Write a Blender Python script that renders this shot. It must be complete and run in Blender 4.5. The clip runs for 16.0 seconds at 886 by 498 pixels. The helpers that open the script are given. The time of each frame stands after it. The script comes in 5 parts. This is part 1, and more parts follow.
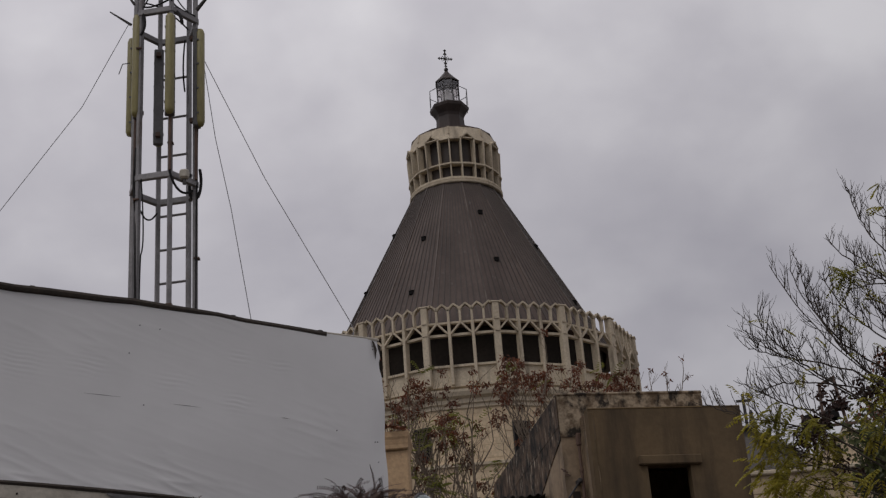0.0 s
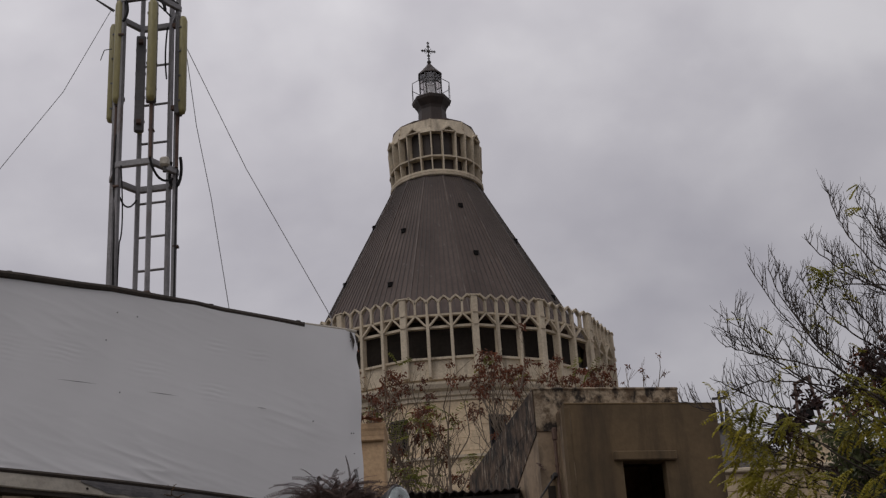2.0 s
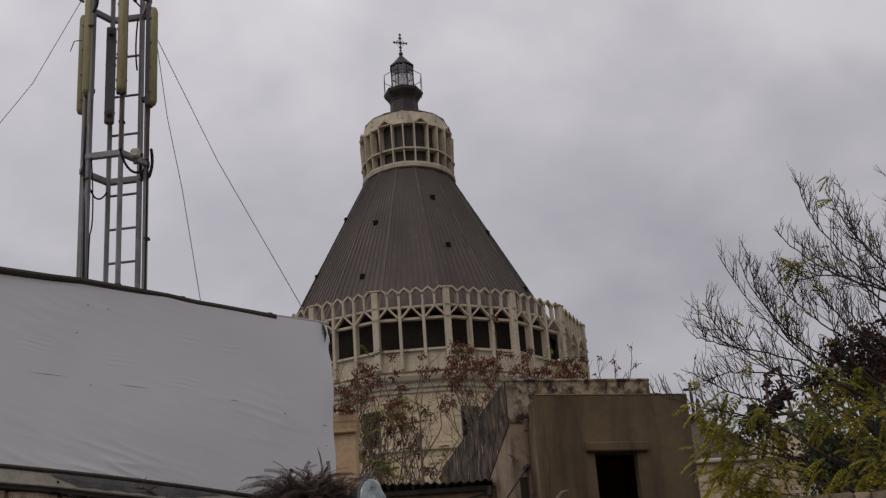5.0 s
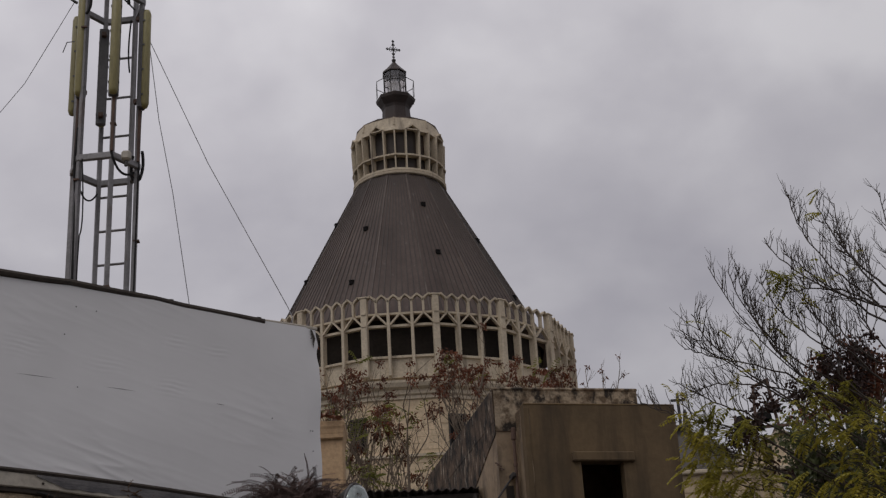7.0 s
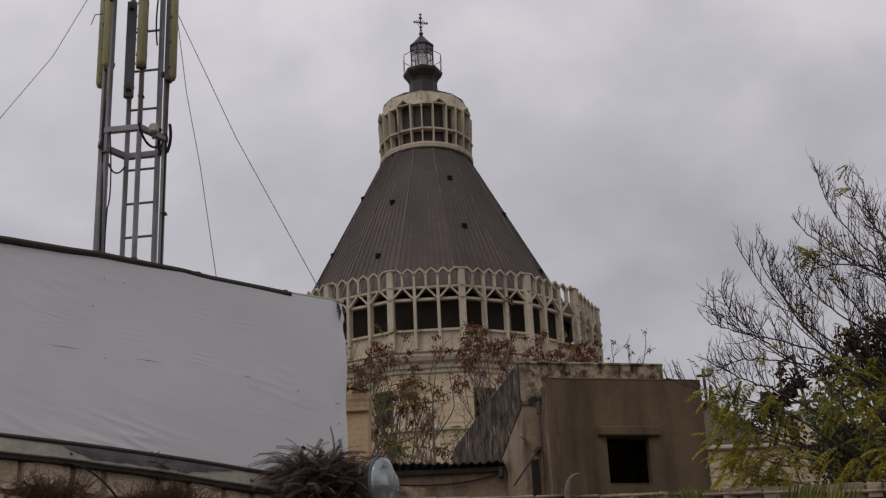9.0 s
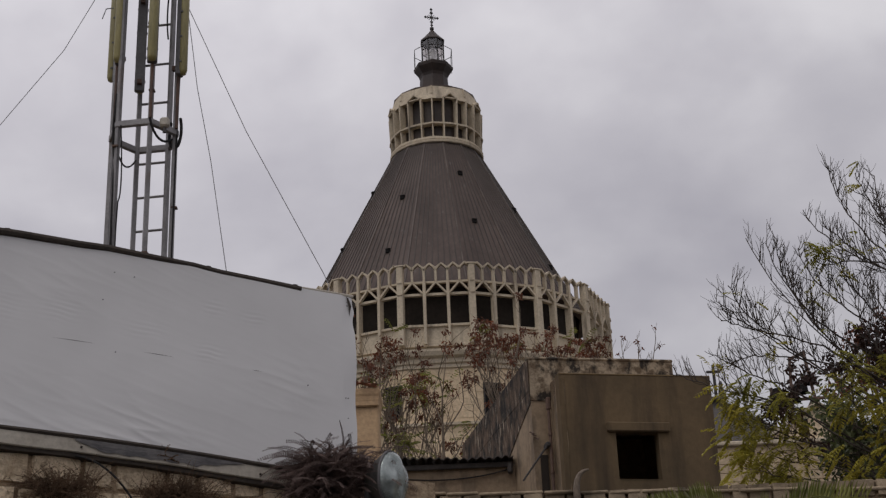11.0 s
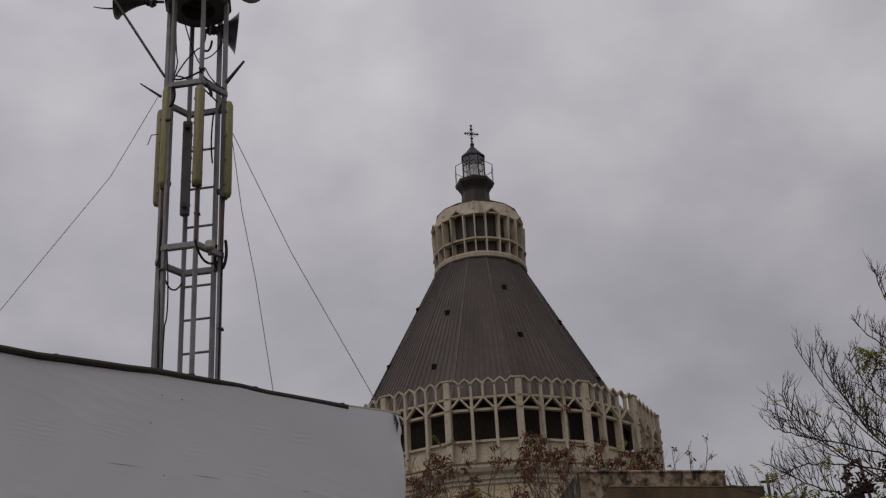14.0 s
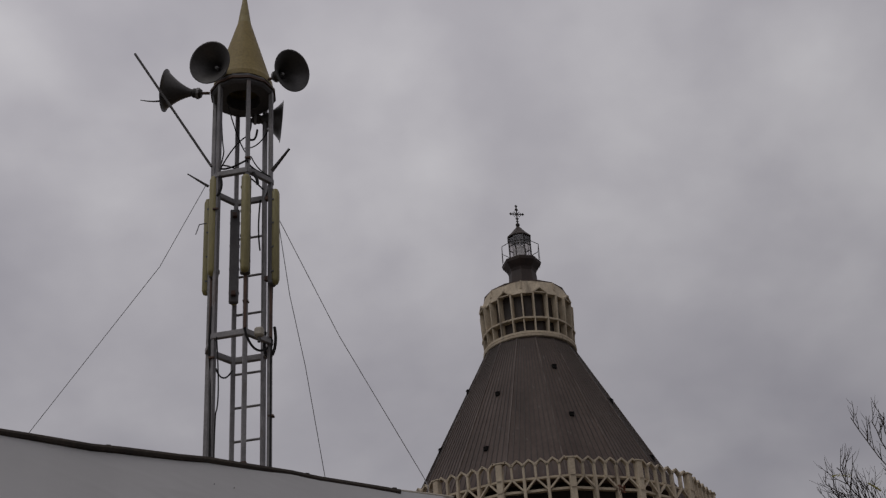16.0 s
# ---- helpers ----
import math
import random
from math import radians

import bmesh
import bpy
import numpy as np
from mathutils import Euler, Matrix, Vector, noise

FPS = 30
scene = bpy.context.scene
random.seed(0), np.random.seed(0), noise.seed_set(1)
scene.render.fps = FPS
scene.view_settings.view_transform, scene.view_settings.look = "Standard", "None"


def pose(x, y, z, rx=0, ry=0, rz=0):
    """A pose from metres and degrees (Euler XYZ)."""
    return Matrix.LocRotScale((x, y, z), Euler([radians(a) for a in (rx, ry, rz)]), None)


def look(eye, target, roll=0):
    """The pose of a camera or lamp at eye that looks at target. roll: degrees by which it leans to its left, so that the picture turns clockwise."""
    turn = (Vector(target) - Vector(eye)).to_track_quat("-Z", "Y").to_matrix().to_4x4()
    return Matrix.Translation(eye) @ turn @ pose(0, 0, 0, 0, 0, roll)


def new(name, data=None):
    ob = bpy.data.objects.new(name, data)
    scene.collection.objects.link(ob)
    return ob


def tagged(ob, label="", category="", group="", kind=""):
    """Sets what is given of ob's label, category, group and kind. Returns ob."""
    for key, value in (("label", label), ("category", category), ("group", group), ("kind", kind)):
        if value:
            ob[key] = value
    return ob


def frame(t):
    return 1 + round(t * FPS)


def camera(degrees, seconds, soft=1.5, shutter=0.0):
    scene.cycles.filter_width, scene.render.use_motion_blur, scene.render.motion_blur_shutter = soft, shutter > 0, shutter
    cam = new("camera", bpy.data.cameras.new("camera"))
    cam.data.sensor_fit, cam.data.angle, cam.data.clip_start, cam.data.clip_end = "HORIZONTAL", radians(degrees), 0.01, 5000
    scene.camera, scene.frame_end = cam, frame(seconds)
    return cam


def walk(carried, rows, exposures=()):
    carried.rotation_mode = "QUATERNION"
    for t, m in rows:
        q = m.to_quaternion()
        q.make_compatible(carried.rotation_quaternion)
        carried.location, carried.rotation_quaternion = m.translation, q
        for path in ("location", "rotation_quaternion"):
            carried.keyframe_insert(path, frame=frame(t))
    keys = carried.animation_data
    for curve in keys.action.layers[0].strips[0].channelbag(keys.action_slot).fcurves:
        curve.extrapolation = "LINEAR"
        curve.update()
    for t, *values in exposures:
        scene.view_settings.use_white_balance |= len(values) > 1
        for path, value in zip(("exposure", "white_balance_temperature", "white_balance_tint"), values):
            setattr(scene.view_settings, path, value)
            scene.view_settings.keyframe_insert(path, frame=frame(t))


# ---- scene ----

# ---- camera: turns on the spot ----
cam = camera(34.18, 16.0, soft=1.3)
PATH = [
    (0.0, pose(0, 0, 1.6, 114.012, 3.943, 3.061)),
    (0.5, pose(0, 0, 1.6, 114.178, 3.696, 2.695)),
    (1.0, pose(0, 0, 1.6, 113.927, 3.490, 2.532)),
    (1.5, pose(0, 0, 1.6, 113.546, 3.417, 2.131)),
    (2.0, pose(0, 0, 1.6, 113.648, 3.311, 1.894)),
    (2.5, pose(0, 0, 1.6, 113.866, 2.978, 1.556)),
    (3.0, pose(0, 0, 1.6, 113.728, 2.891, 1.511)),
    (3.5, pose(0, 0, 1.6, 113.079, 2.671, 1.719)),
    (4.0, pose(0, 0, 1.6, 112.768, 2.535, 1.783)),
    (4.5, pose(0, 0, 1.6, 112.817, 2.945, 1.414)),
    (5.0, pose(0, 0, 1.6, 113.264, 3.805, 0.895)),
    (7.5, pose(0, 0, 1.6, 113.508, 2.959, 0.150)),
    (8.0, pose(0, 0, 1.6, 112.896, 2.661, 0.502)),
    (8.5, pose(0, 0, 1.6, 112.611, 2.563, 0.801)),
    (9.0, pose(0, 0, 1.6, 112.509, 2.459, 1.017)),
    (11.5, pose(0, 0, 1.6, 112.321, 2.113, 1.339)),
    (12.0, pose(0, 0, 1.6, 113.347, 2.240, 1.609)),
    (12.5, pose(0, 0, 1.6, 114.000, 2.068, 1.648)),
    (13.0, pose(0, 0, 1.6, 114.985, 2.266, 2.020)),
    (13.5, pose(0, 0, 1.6, 115.958, 2.594, 2.571)),
    (14.0, pose(0, 0, 1.6, 116.987, 2.777, 3.564)),
    (14.5, pose(0, 0, 1.6, 117.760, 3.180, 4.564)),
    (15.0, pose(0, 0, 1.6, 119.020, 3.293, 5.411)),
    (15.5, pose(0, 0, 1.6, 119.877, 3.135, 5.772)),
    (16.0, pose(0, 0, 1.6, 120.354, 3.236, 5.967)),
]
EXPOSURES = [(0.0, 0.28), (1.0, 0.26), (2.0, 0.33), (3.0, 0.26), (4.0, 0.41), (5.0, 0.37), (7.5, 0.30), (8.0, 0.39), (9.0, 0.43), (11.5, 0.52), (12.0, 0.39), (12.5, 0.31), (13.5, 0.14), (14.5, -0.02), (16.0, -0.14)]
walk(cam, PATH, EXPOSURES)

# ---- light: closed grey overcast ----
SUN_AZ, SUN_EL = radians(215), radians(55)


def make_world():
    w = bpy.data.worlds.new("overcast_sky")
    w.use_nodes = True
    scene.world = w
    nt = w.node_tree
    nt.nodes.clear()
    N = nt.nodes.new
    out, bg = N("ShaderNodeOutputWorld"), N("ShaderNodeBackground")
    sky = N("ShaderNodeTexSky")
    sky.sky_type, sky.sun_disc = "NISHITA", False
    sky.sun_elevation, sky.sun_rotation = SUN_EL, SUN_AZ
    tc, sep = N("ShaderNodeTexCoord"), N("ShaderNodeSeparateXYZ")
    nt.links.new(tc.outputs["Generated"], sep.inputs[0])
    up = N("ShaderNodeMath"); up.operation = "MAXIMUM"; up.inputs[1].default_value = 0.0
    nt.links.new(sep.outputs["Z"], up.inputs[0])
    add = N("ShaderNodeMath"); add.operation = "ADD"; add.inputs[1].default_value = 0.5
    nt.links.new(up.outputs[0], add.inputs[0])
    flat = []
    for ax in "XY":
        d = N("ShaderNodeMath"); d.operation = "DIVIDE"
        nt.links.new(sep.outputs[ax], d.inputs[0]); nt.links.new(add.outputs[0], d.inputs[1])
        flat.append(d)
    com = N("ShaderNodeCombineXYZ")
    nt.links.new(flat[0].outputs[0], com.inputs[0]); nt.links.new(flat[1].outputs[0], com.inputs[1])
    big, small = N("ShaderNodeTexNoise"), N("ShaderNodeTexNoise")
    big.inputs["Scale"].default_value, big.inputs["Detail"].default_value, big.inputs["Roughness"].default_value = 4.6, 4, 0.48
    big.inputs["Distortion"].default_value = 0.35
    small.inputs["Scale"].default_value, small.inputs["Detail"].default_value, small.inputs["Roughness"].default_value = 12.0, 5, 0.5
    shift = N("ShaderNodeVectorMath"); shift.operation = "ADD"; shift.inputs[1].default_value = (1.9, 4.3, 0.4)
    nt.links.new(com.outputs[0], shift.inputs[0])
    for n in (big, small):
        nt.links.new(shift.outputs[0], n.inputs["Vector"])
    mixn = N("ShaderNodeMix"); mixn.data_type = "FLOAT"; mixn.inputs[0].default_value = 0.28
    nt.links.new(big.outputs["Fac"], mixn.inputs[2]); nt.links.new(small.outputs["Fac"], mixn.inputs[3])
    ramp = N("ShaderNodeValToRGB")
    ramp.color_ramp.elements[0].position, ramp.color_ramp.elements[0].color = 0.33, (0.340, 0.326, 0.358, 1)
    ramp.color_ramp.elements[1].position, ramp.color_ramp.elements[1].color = 0.68, (0.535, 0.519, 0.540, 1)
    mid = ramp.color_ramp.elements.new(0.5); mid.color = (0.421, 0.405, 0.433, 1)
    nt.links.new(mixn.outputs[0], ramp.inputs[0])
    dim = N("ShaderNodeVectorMath"); dim.operation = "SCALE"; dim.inputs["Scale"].default_value = 0.1
    nt.links.new(sky.outputs[0], dim.inputs[0])
    mix = N("ShaderNodeMix"); mix.data_type = "RGBA"; mix.inputs[0].default_value = 0.05
    lift = N("ShaderNodeMapRange")
    lift.inputs[1].default_value, lift.inputs[2].default_value, lift.inputs[3].default_value, lift.inputs[4].default_value = 0.2, 0.62, 0.74, 1.12
    nt.links.new(sep.outputs["Z"], lift.inputs[0])
    grad = N("ShaderNodeVectorMath"); grad.operation = "SCALE"
    side = N("ShaderNodeMapRange")
    side.inputs[1].default_value, side.inputs[2].default_value, side.inputs[3].default_value, side.inputs[4].default_value = -0.15, 0.40, 1.03, 0.83
    nt.links.new(sep.outputs["X"], side.inputs[0])
    both = N("ShaderNodeMath"); both.operation = "MULTIPLY"
    nt.links.new(lift.outputs[0], both.inputs[0]); nt.links.new(side.outputs[0], both.inputs[1])
    nt.links.new(ramp.outputs[0], grad.inputs[0]); nt.links.new(both.outputs[0], grad.inputs["Scale"])
    nt.links.new(grad.outputs[0], mix.inputs[6]); nt.links.new(dim.outputs[0], mix.inputs[7])
    nt.links.new(mix.outputs[2], bg.inputs[0]); bg.inputs[1].default_value = 1.0
    nt.links.new(bg.outputs[0], out.inputs[0])


make_world()
sun_data = bpy.data.lights.new("sun", "SUN")
sun_data.energy, sun_data.angle, sun_data.color = 0.35, radians(25), (1.0, 0.965, 0.92)
sun = new("sun", sun_data)
sun_dir = Vector((math.sin(SUN_AZ) * math.cos(SUN_EL), math.cos(SUN_AZ) * math.cos(SUN_EL), math.sin(SUN_EL)))
sun.matrix_world = look(sun_dir * 50, (0, 0, 0))


# ---- materials ----
def material(name, base, second=None, rough=0.8, metal=0.0, scale=3.0, fine=40.0, bump=0.2, stretch=(1, 1, 1),
             contrast=(0.35, 0.65), per_piece=0.0, island=0.0, stain=None, stain_scale=1.0, stain_stretch=(1, 1, 1),
             stain_at=(0.55, 0.7), depth=0.02, grain=(0.84, 1.14)):
    m = bpy.data.materials.new(name)
    m.use_nodes = True
    nt = m.node_tree
    N, L = nt.nodes.new, nt.links.new
    bsdf = nt.nodes["Principled BSDF"]
    bsdf.inputs["Roughness"].default_value, bsdf.inputs["Metallic"].default_value = rough, metal
    if rough >= 0.85:
        bsdf.inputs["Specular IOR Level"].default_value = 0.3
    geo = N("ShaderNodeNewGeometry")

    def noise_at(sc, st, detail=5.0):
        mp = N("ShaderNodeMapping"); mp.inputs["Scale"].default_value = st
        L(geo.outputs["Position"], mp.inputs["Vector"])
        n = N("ShaderNodeTexNoise")
        n.inputs["Scale"].default_value, n.inputs["Detail"].default_value, n.inputs["Roughness"].default_value = sc, detail, 0.62
        L(mp.outputs[0], n.inputs["Vector"])
        return n

    second = second or tuple(c * 0.78 for c in base)
    a, b = noise_at(scale, stretch), noise_at(fine, stretch, 3.0)
    mr = N("ShaderNodeMapRange"); mr.inputs[1].default_value, mr.inputs[2].default_value = contrast
    L(a.outputs["Fac"], mr.inputs[0])
    mix = N("ShaderNodeMix"); mix.data_type = "RGBA"
    mix.inputs[6].default_value, mix.inputs[7].default_value = (*base, 1), (*second, 1)
    L(mr.outputs[0], mix.inputs[0])
    col = mix.outputs[2]
    g = N("ShaderNodeMapRange"); g.inputs[1].default_value, g.inputs[2].default_value = 0.3, 0.7
    g.inputs[3].default_value, g.inputs[4].default_value = grain
    L(b.outputs["Fac"], g.inputs[0])
    hs = N("ShaderNodeHueSaturation"); L(col, hs.inputs["Color"]); L(g.outputs[0], hs.inputs["Value"])
    col = hs.outputs[0]
    if stain:
        s = noise_at(stain_scale, stain_stretch, 6.0)
        sr = N("ShaderNodeMapRange"); sr.inputs[1].default_value, sr.inputs[2].default_value = stain_at
        L(s.outputs["Fac"], sr.inputs[0])
        sm = N("ShaderNodeMix"); sm.data_type = "RGBA"; sm.inputs[7].default_value = (*stain, 1)
        L(col, sm.inputs[6]); L(sr.outputs[0], sm.inputs[0])
        col = sm.outputs[2]
    if per_piece or island:
        pr = N("ShaderNodeMapRange")
        k = per_piece or island
        pr.inputs[3].default_value, pr.inputs[4].default_value = 1 - k, 1 + k
        if per_piece:
            oi = N("ShaderNodeObjectInfo"); L(oi.outputs["Random"], pr.inputs[0])
        else:
            L(geo.outputs["Random Per Island"], pr.inputs[0])
        h2 = N("ShaderNodeHueSaturation"); L(col, h2.inputs["Color"]); L(pr.outputs[0], h2.inputs["Value"])
        col = h2.outputs[0]
    L(col, bsdf.inputs["Base Color"])
    rr = N("ShaderNodeMapRange"); rr.inputs[3].default_value, rr.inputs[4].default_value = max(rough - 0.12, 0.05), min(rough + 0.12, 1)
    L(a.outputs["Fac"], rr.inputs[0]); L(rr.outputs[0], bsdf.inputs["Roughness"])
    if bump:
        bp = N("ShaderNodeBump"); bp.inputs["Strength"].default_value, bp.inputs["Distance"].default_value = bump, depth
        L(b.outputs["Fac"], bp.inputs["Height"]); L(bp.outputs[0], bsdf.inputs["Normal"])
    return m


def glass(name, tint=(0.92, 0.91, 0.91)):
    """Thin clear pane: see-through with a slight gloss."""
    m = bpy.data.materials.new(name)
    m.use_nodes = True
    nt = m.node_tree
    nt.nodes.clear()
    N, L = nt.nodes.new, nt.links.new
    out, mix, tr, gl = N("ShaderNodeOutputMaterial"), N("ShaderNodeMixShader"), N("ShaderNodeBsdfTransparent"), N("ShaderNodeBsdfGlossy")
    mix.inputs[0].default_value = 0.10
    tr.inputs[0].default_value, gl.inputs["Roughness"].default_value = (*tint, 1), 0.05
    L(tr.outputs[0], mix.inputs[1]); L(gl.outputs[0], mix.inputs[2]); L(mix.outputs[0], out.inputs[0])
    return m


def leaf_material(name, base, second, through_light=0.45, island=0.3):
    """Leaves: dull on top, and light shows through the blade."""
    m = bpy.data.materials.new(name)
    m.use_nodes = True
    nt = m.node_tree
    nt.nodes.clear()
    N, L = nt.nodes.new, nt.links.new
    out, mix, df, tl, geo = N("ShaderNodeOutputMaterial"), N("ShaderNodeMixShader"), N("ShaderNodeBsdfPrincipled"), N("ShaderNodeBsdfTranslucent"), N("ShaderNodeNewGeometry")
    no, mr, cm = N("ShaderNodeTexNoise"), N("ShaderNodeMapRange"), N("ShaderNodeMix")
    no.inputs["Scale"].default_value, no.inputs["Detail"].default_value = 1.3, 4
    L(geo.outputs["Position"], no.inputs["Vector"])
    mr.inputs[1].default_value, mr.inputs[2].default_value = 0.38, 0.62
    L(no.outputs["Fac"], mr.inputs[0])
    cm.data_type = "RGBA"
    cm.inputs[6].default_value, cm.inputs[7].default_value = (*base, 1), (*second, 1)
    L(mr.outputs[0], cm.inputs[0])
    pr, hs = N("ShaderNodeMapRange"), N("ShaderNodeHueSaturation")
    pr.inputs[3].default_value, pr.inputs[4].default_value = 1 - island, 1 + island
    L(geo.outputs["Random Per Island"], pr.inputs[0]); L(cm.outputs[2], hs.inputs["Color"]); L(pr.outputs[0], hs.inputs["Value"])
    df.inputs["Roughness"].default_value = 0.6
    L(hs.outputs[0], df.inputs["Base Color"]); L(hs.outputs[0], tl.inputs[0])
    mix.inputs[0].default_value = through_light
    L(df.outputs[0], mix.inputs[1]); L(tl.outputs[0], mix.inputs[2]); L(mix.outputs[0], out.inputs[0])
    return m



M_CONC = material("cream_concrete", (0.62, 0.53, 0.395), (0.50, 0.42, 0.31), 0.85, scale=0.7, fine=9, bump=0.25,
                  stain=(0.17, 0.14, 0.11), stain_scale=0.8, stain_stretch=(1.6, 1.6, 0.25), stain_at=(0.56, 0.76))
M_STONE = material("pale_limestone", (0.72, 0.572, 0.385), (0.61, 0.475, 0.315), 0.85, scale=0.6, fine=7, bump=0.3, island=0.08,
                   stain=(0.28, 0.22, 0.16), stain_scale=0.5, stain_stretch=(1, 1, 0.3), stain_at=(0.60, 0.82))
M_LEAD = material("brown_weathered_copper", (0.098, 0.067, 0.053), (0.066, 0.045, 0.036), 0.7, 0.0, scale=0.5, fine=5, bump=0.15,
                  stretch=(1, 1, 0.3), stain=(0.16, 0.145, 0.13), stain_scale=1.3, stain_stretch=(2.2, 2.2, 0.12), stain_at=(0.62, 0.8))
M_NECK = material("blackened_copper", (0.027, 0.018, 0.015), (0.050, 0.032, 0.024), 0.6, scale=1.5, fine=12, stretch=(1, 1, 0.3))
M_SEAM = material("copper_seam", (0.045, 0.033, 0.028), (0.075, 0.06, 0.05), 0.65, scale=0.6, fine=6)
M_HIP = material("pale_worn_seam", (0.13, 0.10, 0.082), (0.07, 0.054, 0.046), 0.65, scale=0.6, fine=6)
# black of the vents, also painted shade for the drum windows
M_VENT = material("black_vent_and_shade", (0.006, 0.005, 0.005), (0.010, 0.009, 0.008), 0.95)
# near-black base: interior shade is put into this colour
M_DARK = material("interior_shade_plaster", (0.034, 0.026, 0.020), (0.022, 0.017, 0.013), 0.9, scale=0.8, fine=6)
M_ROOM = material("bare_room_plaster", (0.50, 0.37, 0.25), (0.36, 0.26, 0.175), 0.9, scale=0.8, fine=6)
# opaque brown-black, painted as the dimness inside the upper drum
M_DGLASS = material("glazing_interior_shade", (0.050, 0.033, 0.021), (0.024, 0.016, 0.011), 0.55, scale=0.8, fine=6, bump=0.02)
M_BLACK = material("black_iron", (0.03, 0.028, 0.027), (0.05, 0.04, 0.034), 0.6, scale=6, fine=50, bump=0.1)
M_GLASS = glass("clear_glass")
# greyer tint for the upper row of lantern panes
M_SMOKE = glass("grey_tinted_glass", (0.78, 0.76, 0.75))
M_BLIND = material("pale_lamp_blind", (0.85, 0.84, 0.81), (0.70, 0.69, 0.67), 0.7, scale=3, fine=14, bump=0.1)
M_STEEL = material("galvanised_steel", (0.26, 0.25, 0.25), (0.18, 0.172, 0.174), 0.5, 0.2, scale=3, fine=40, bump=0.1,
                   stain=(0.13, 0.085, 0.06), stain_scale=3, stain_stretch=(1, 1, 0.4), stain_at=(0.58, 0.74))
M_RUST = material("rusted_tube", (0.13, 0.075, 0.05), (0.08, 0.05, 0.04), 0.75, scale=6, fine=50, bump=0.2)
M_OLIVE = material("yellowed_diffuser", (0.30, 0.26, 0.10), (0.24, 0.205, 0.085), 0.45, scale=3, fine=30, bump=0.05, stretch=(1, 1, 0.3))
M_GREYP = material("grey_fitting_body", (0.115, 0.11, 0.11), (0.085, 0.08, 0.08), 0.55, scale=4, fine=40, bump=0.08)
M_CAP = material("mustard_cap_paint", (0.27, 0.20, 0.062), (0.235, 0.172, 0.055), 0.6, scale=2.5, fine=30, bump=0.08)
M_CAPTOP = material("worn_cap_tip", (0.34, 0.28, 0.12), (0.24, 0.19, 0.08), 0.6, scale=7, fine=40)
M_HORN = material("dull_horn_metal", (0.10, 0.095, 0.09), (0.07, 0.066, 0.063), 0.45, 0.3, scale=4, fine=40, bump=0.06)
M_HORNIN = material("horn_driver_tip", (0.48, 0.48, 0.47), None, 0.5)
M_RUBBER = material("black_cable", (0.022, 0.021, 0.021), None, 0.85, scale=8, fine=60)
M_WIRE = material("wire_strand", (0.24, 0.235, 0.24), None, 0.6, 0.3)
M_SHEET = material("white_tarpaulin", (0.71, 0.70, 0.695), (0.68, 0.67, 0.665), 0.5, scale=0.5, fine=1.6, bump=0.0, grain=(0.97, 1.03),
                   stain=(0.56, 0.55, 0.54), stain_scale=1.4, stain_stretch=(0.35, 0.35, 1.6), stain_at=(0.62, 0.85))
M_RAIL = material("dark_edge_rail", (0.042, 0.034, 0.028), (0.066, 0.053, 0.043), 0.85, scale=5, fine=40)
M_TROUGH = material("dirty_white_trough", (0.46, 0.42, 0.35), (0.36, 0.32, 0.26), 0.6, scale=2.2, fine=26, bump=0.1,
                    stain=(0.075, 0.068, 0.062), stain_scale=1.6, stain_stretch=(1, 1, 2.0), stain_at=(0.60, 0.72))
M_SOOT = material("soaked_grey_stain", (0.07, 0.066, 0.068), (0.15, 0.14, 0.135), 0.7, scale=5.0, fine=20, stretch=(1, 1, 3))
M_BLOCK = material("honey_limestone_block", (0.76, 0.62, 0.44), (0.56, 0.43, 0.285), 0.9, scale=6, fine=34, bump=1.0, per_piece=0.14, depth=0.03,
                   stain=(0.20, 0.135, 0.08), stain_scale=7.0, stain_at=(0.52, 0.68))
M_MORTAR = material("brown_worn_mortar", (0.42, 0.32, 0.21), (0.17, 0.115, 0.07), 0.95, scale=9, fine=34, bump=0.8)
M_OCHRE = material("ochre_plaster", (0.58, 0.405, 0.24), (0.48, 0.325, 0.19), 0.9, scale=1.5, fine=16, bump=0.25,
                   stain=(0.30, 0.20, 0.125), stain_scale=1.6, stain_stretch=(1, 1, 0.5), stain_at=(0.57, 0.75))
M_TILE = material("terracotta_tile", (0.42, 0.20, 0.125), (0.27, 0.13, 0.085), 0.85, scale=5, fine=30, per_piece=0.2)
M_BEIGE = material("beige_render", (0.335, 0.25, 0.165), (0.245, 0.18, 0.118), 0.9, scale=1.2, fine=10, bump=0.3,
                   stain=(0.11, 0.085, 0.062), stain_scale=1.3, stain_stretch=(1.5, 1.5, 0.5), stain_at=(0.52, 0.70))
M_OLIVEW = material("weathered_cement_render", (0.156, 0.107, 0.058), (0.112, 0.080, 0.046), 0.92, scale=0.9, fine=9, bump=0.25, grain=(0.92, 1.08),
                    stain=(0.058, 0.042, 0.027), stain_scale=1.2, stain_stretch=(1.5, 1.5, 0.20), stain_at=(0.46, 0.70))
M_STREAK = material("mould_streaked_concrete", (0.125, 0.082, 0.052), (0.020, 0.016, 0.013), 0.95, scale=2.6, fine=14, bump=0.5, stretch=(1.2, 1.2, 0.8), contrast=(0.40, 0.58),
                    stain=(0.42, 0.35, 0.265), stain_scale=4.5, stain_stretch=(2.2, 2.2, 0.5), stain_at=(0.58, 0.68))
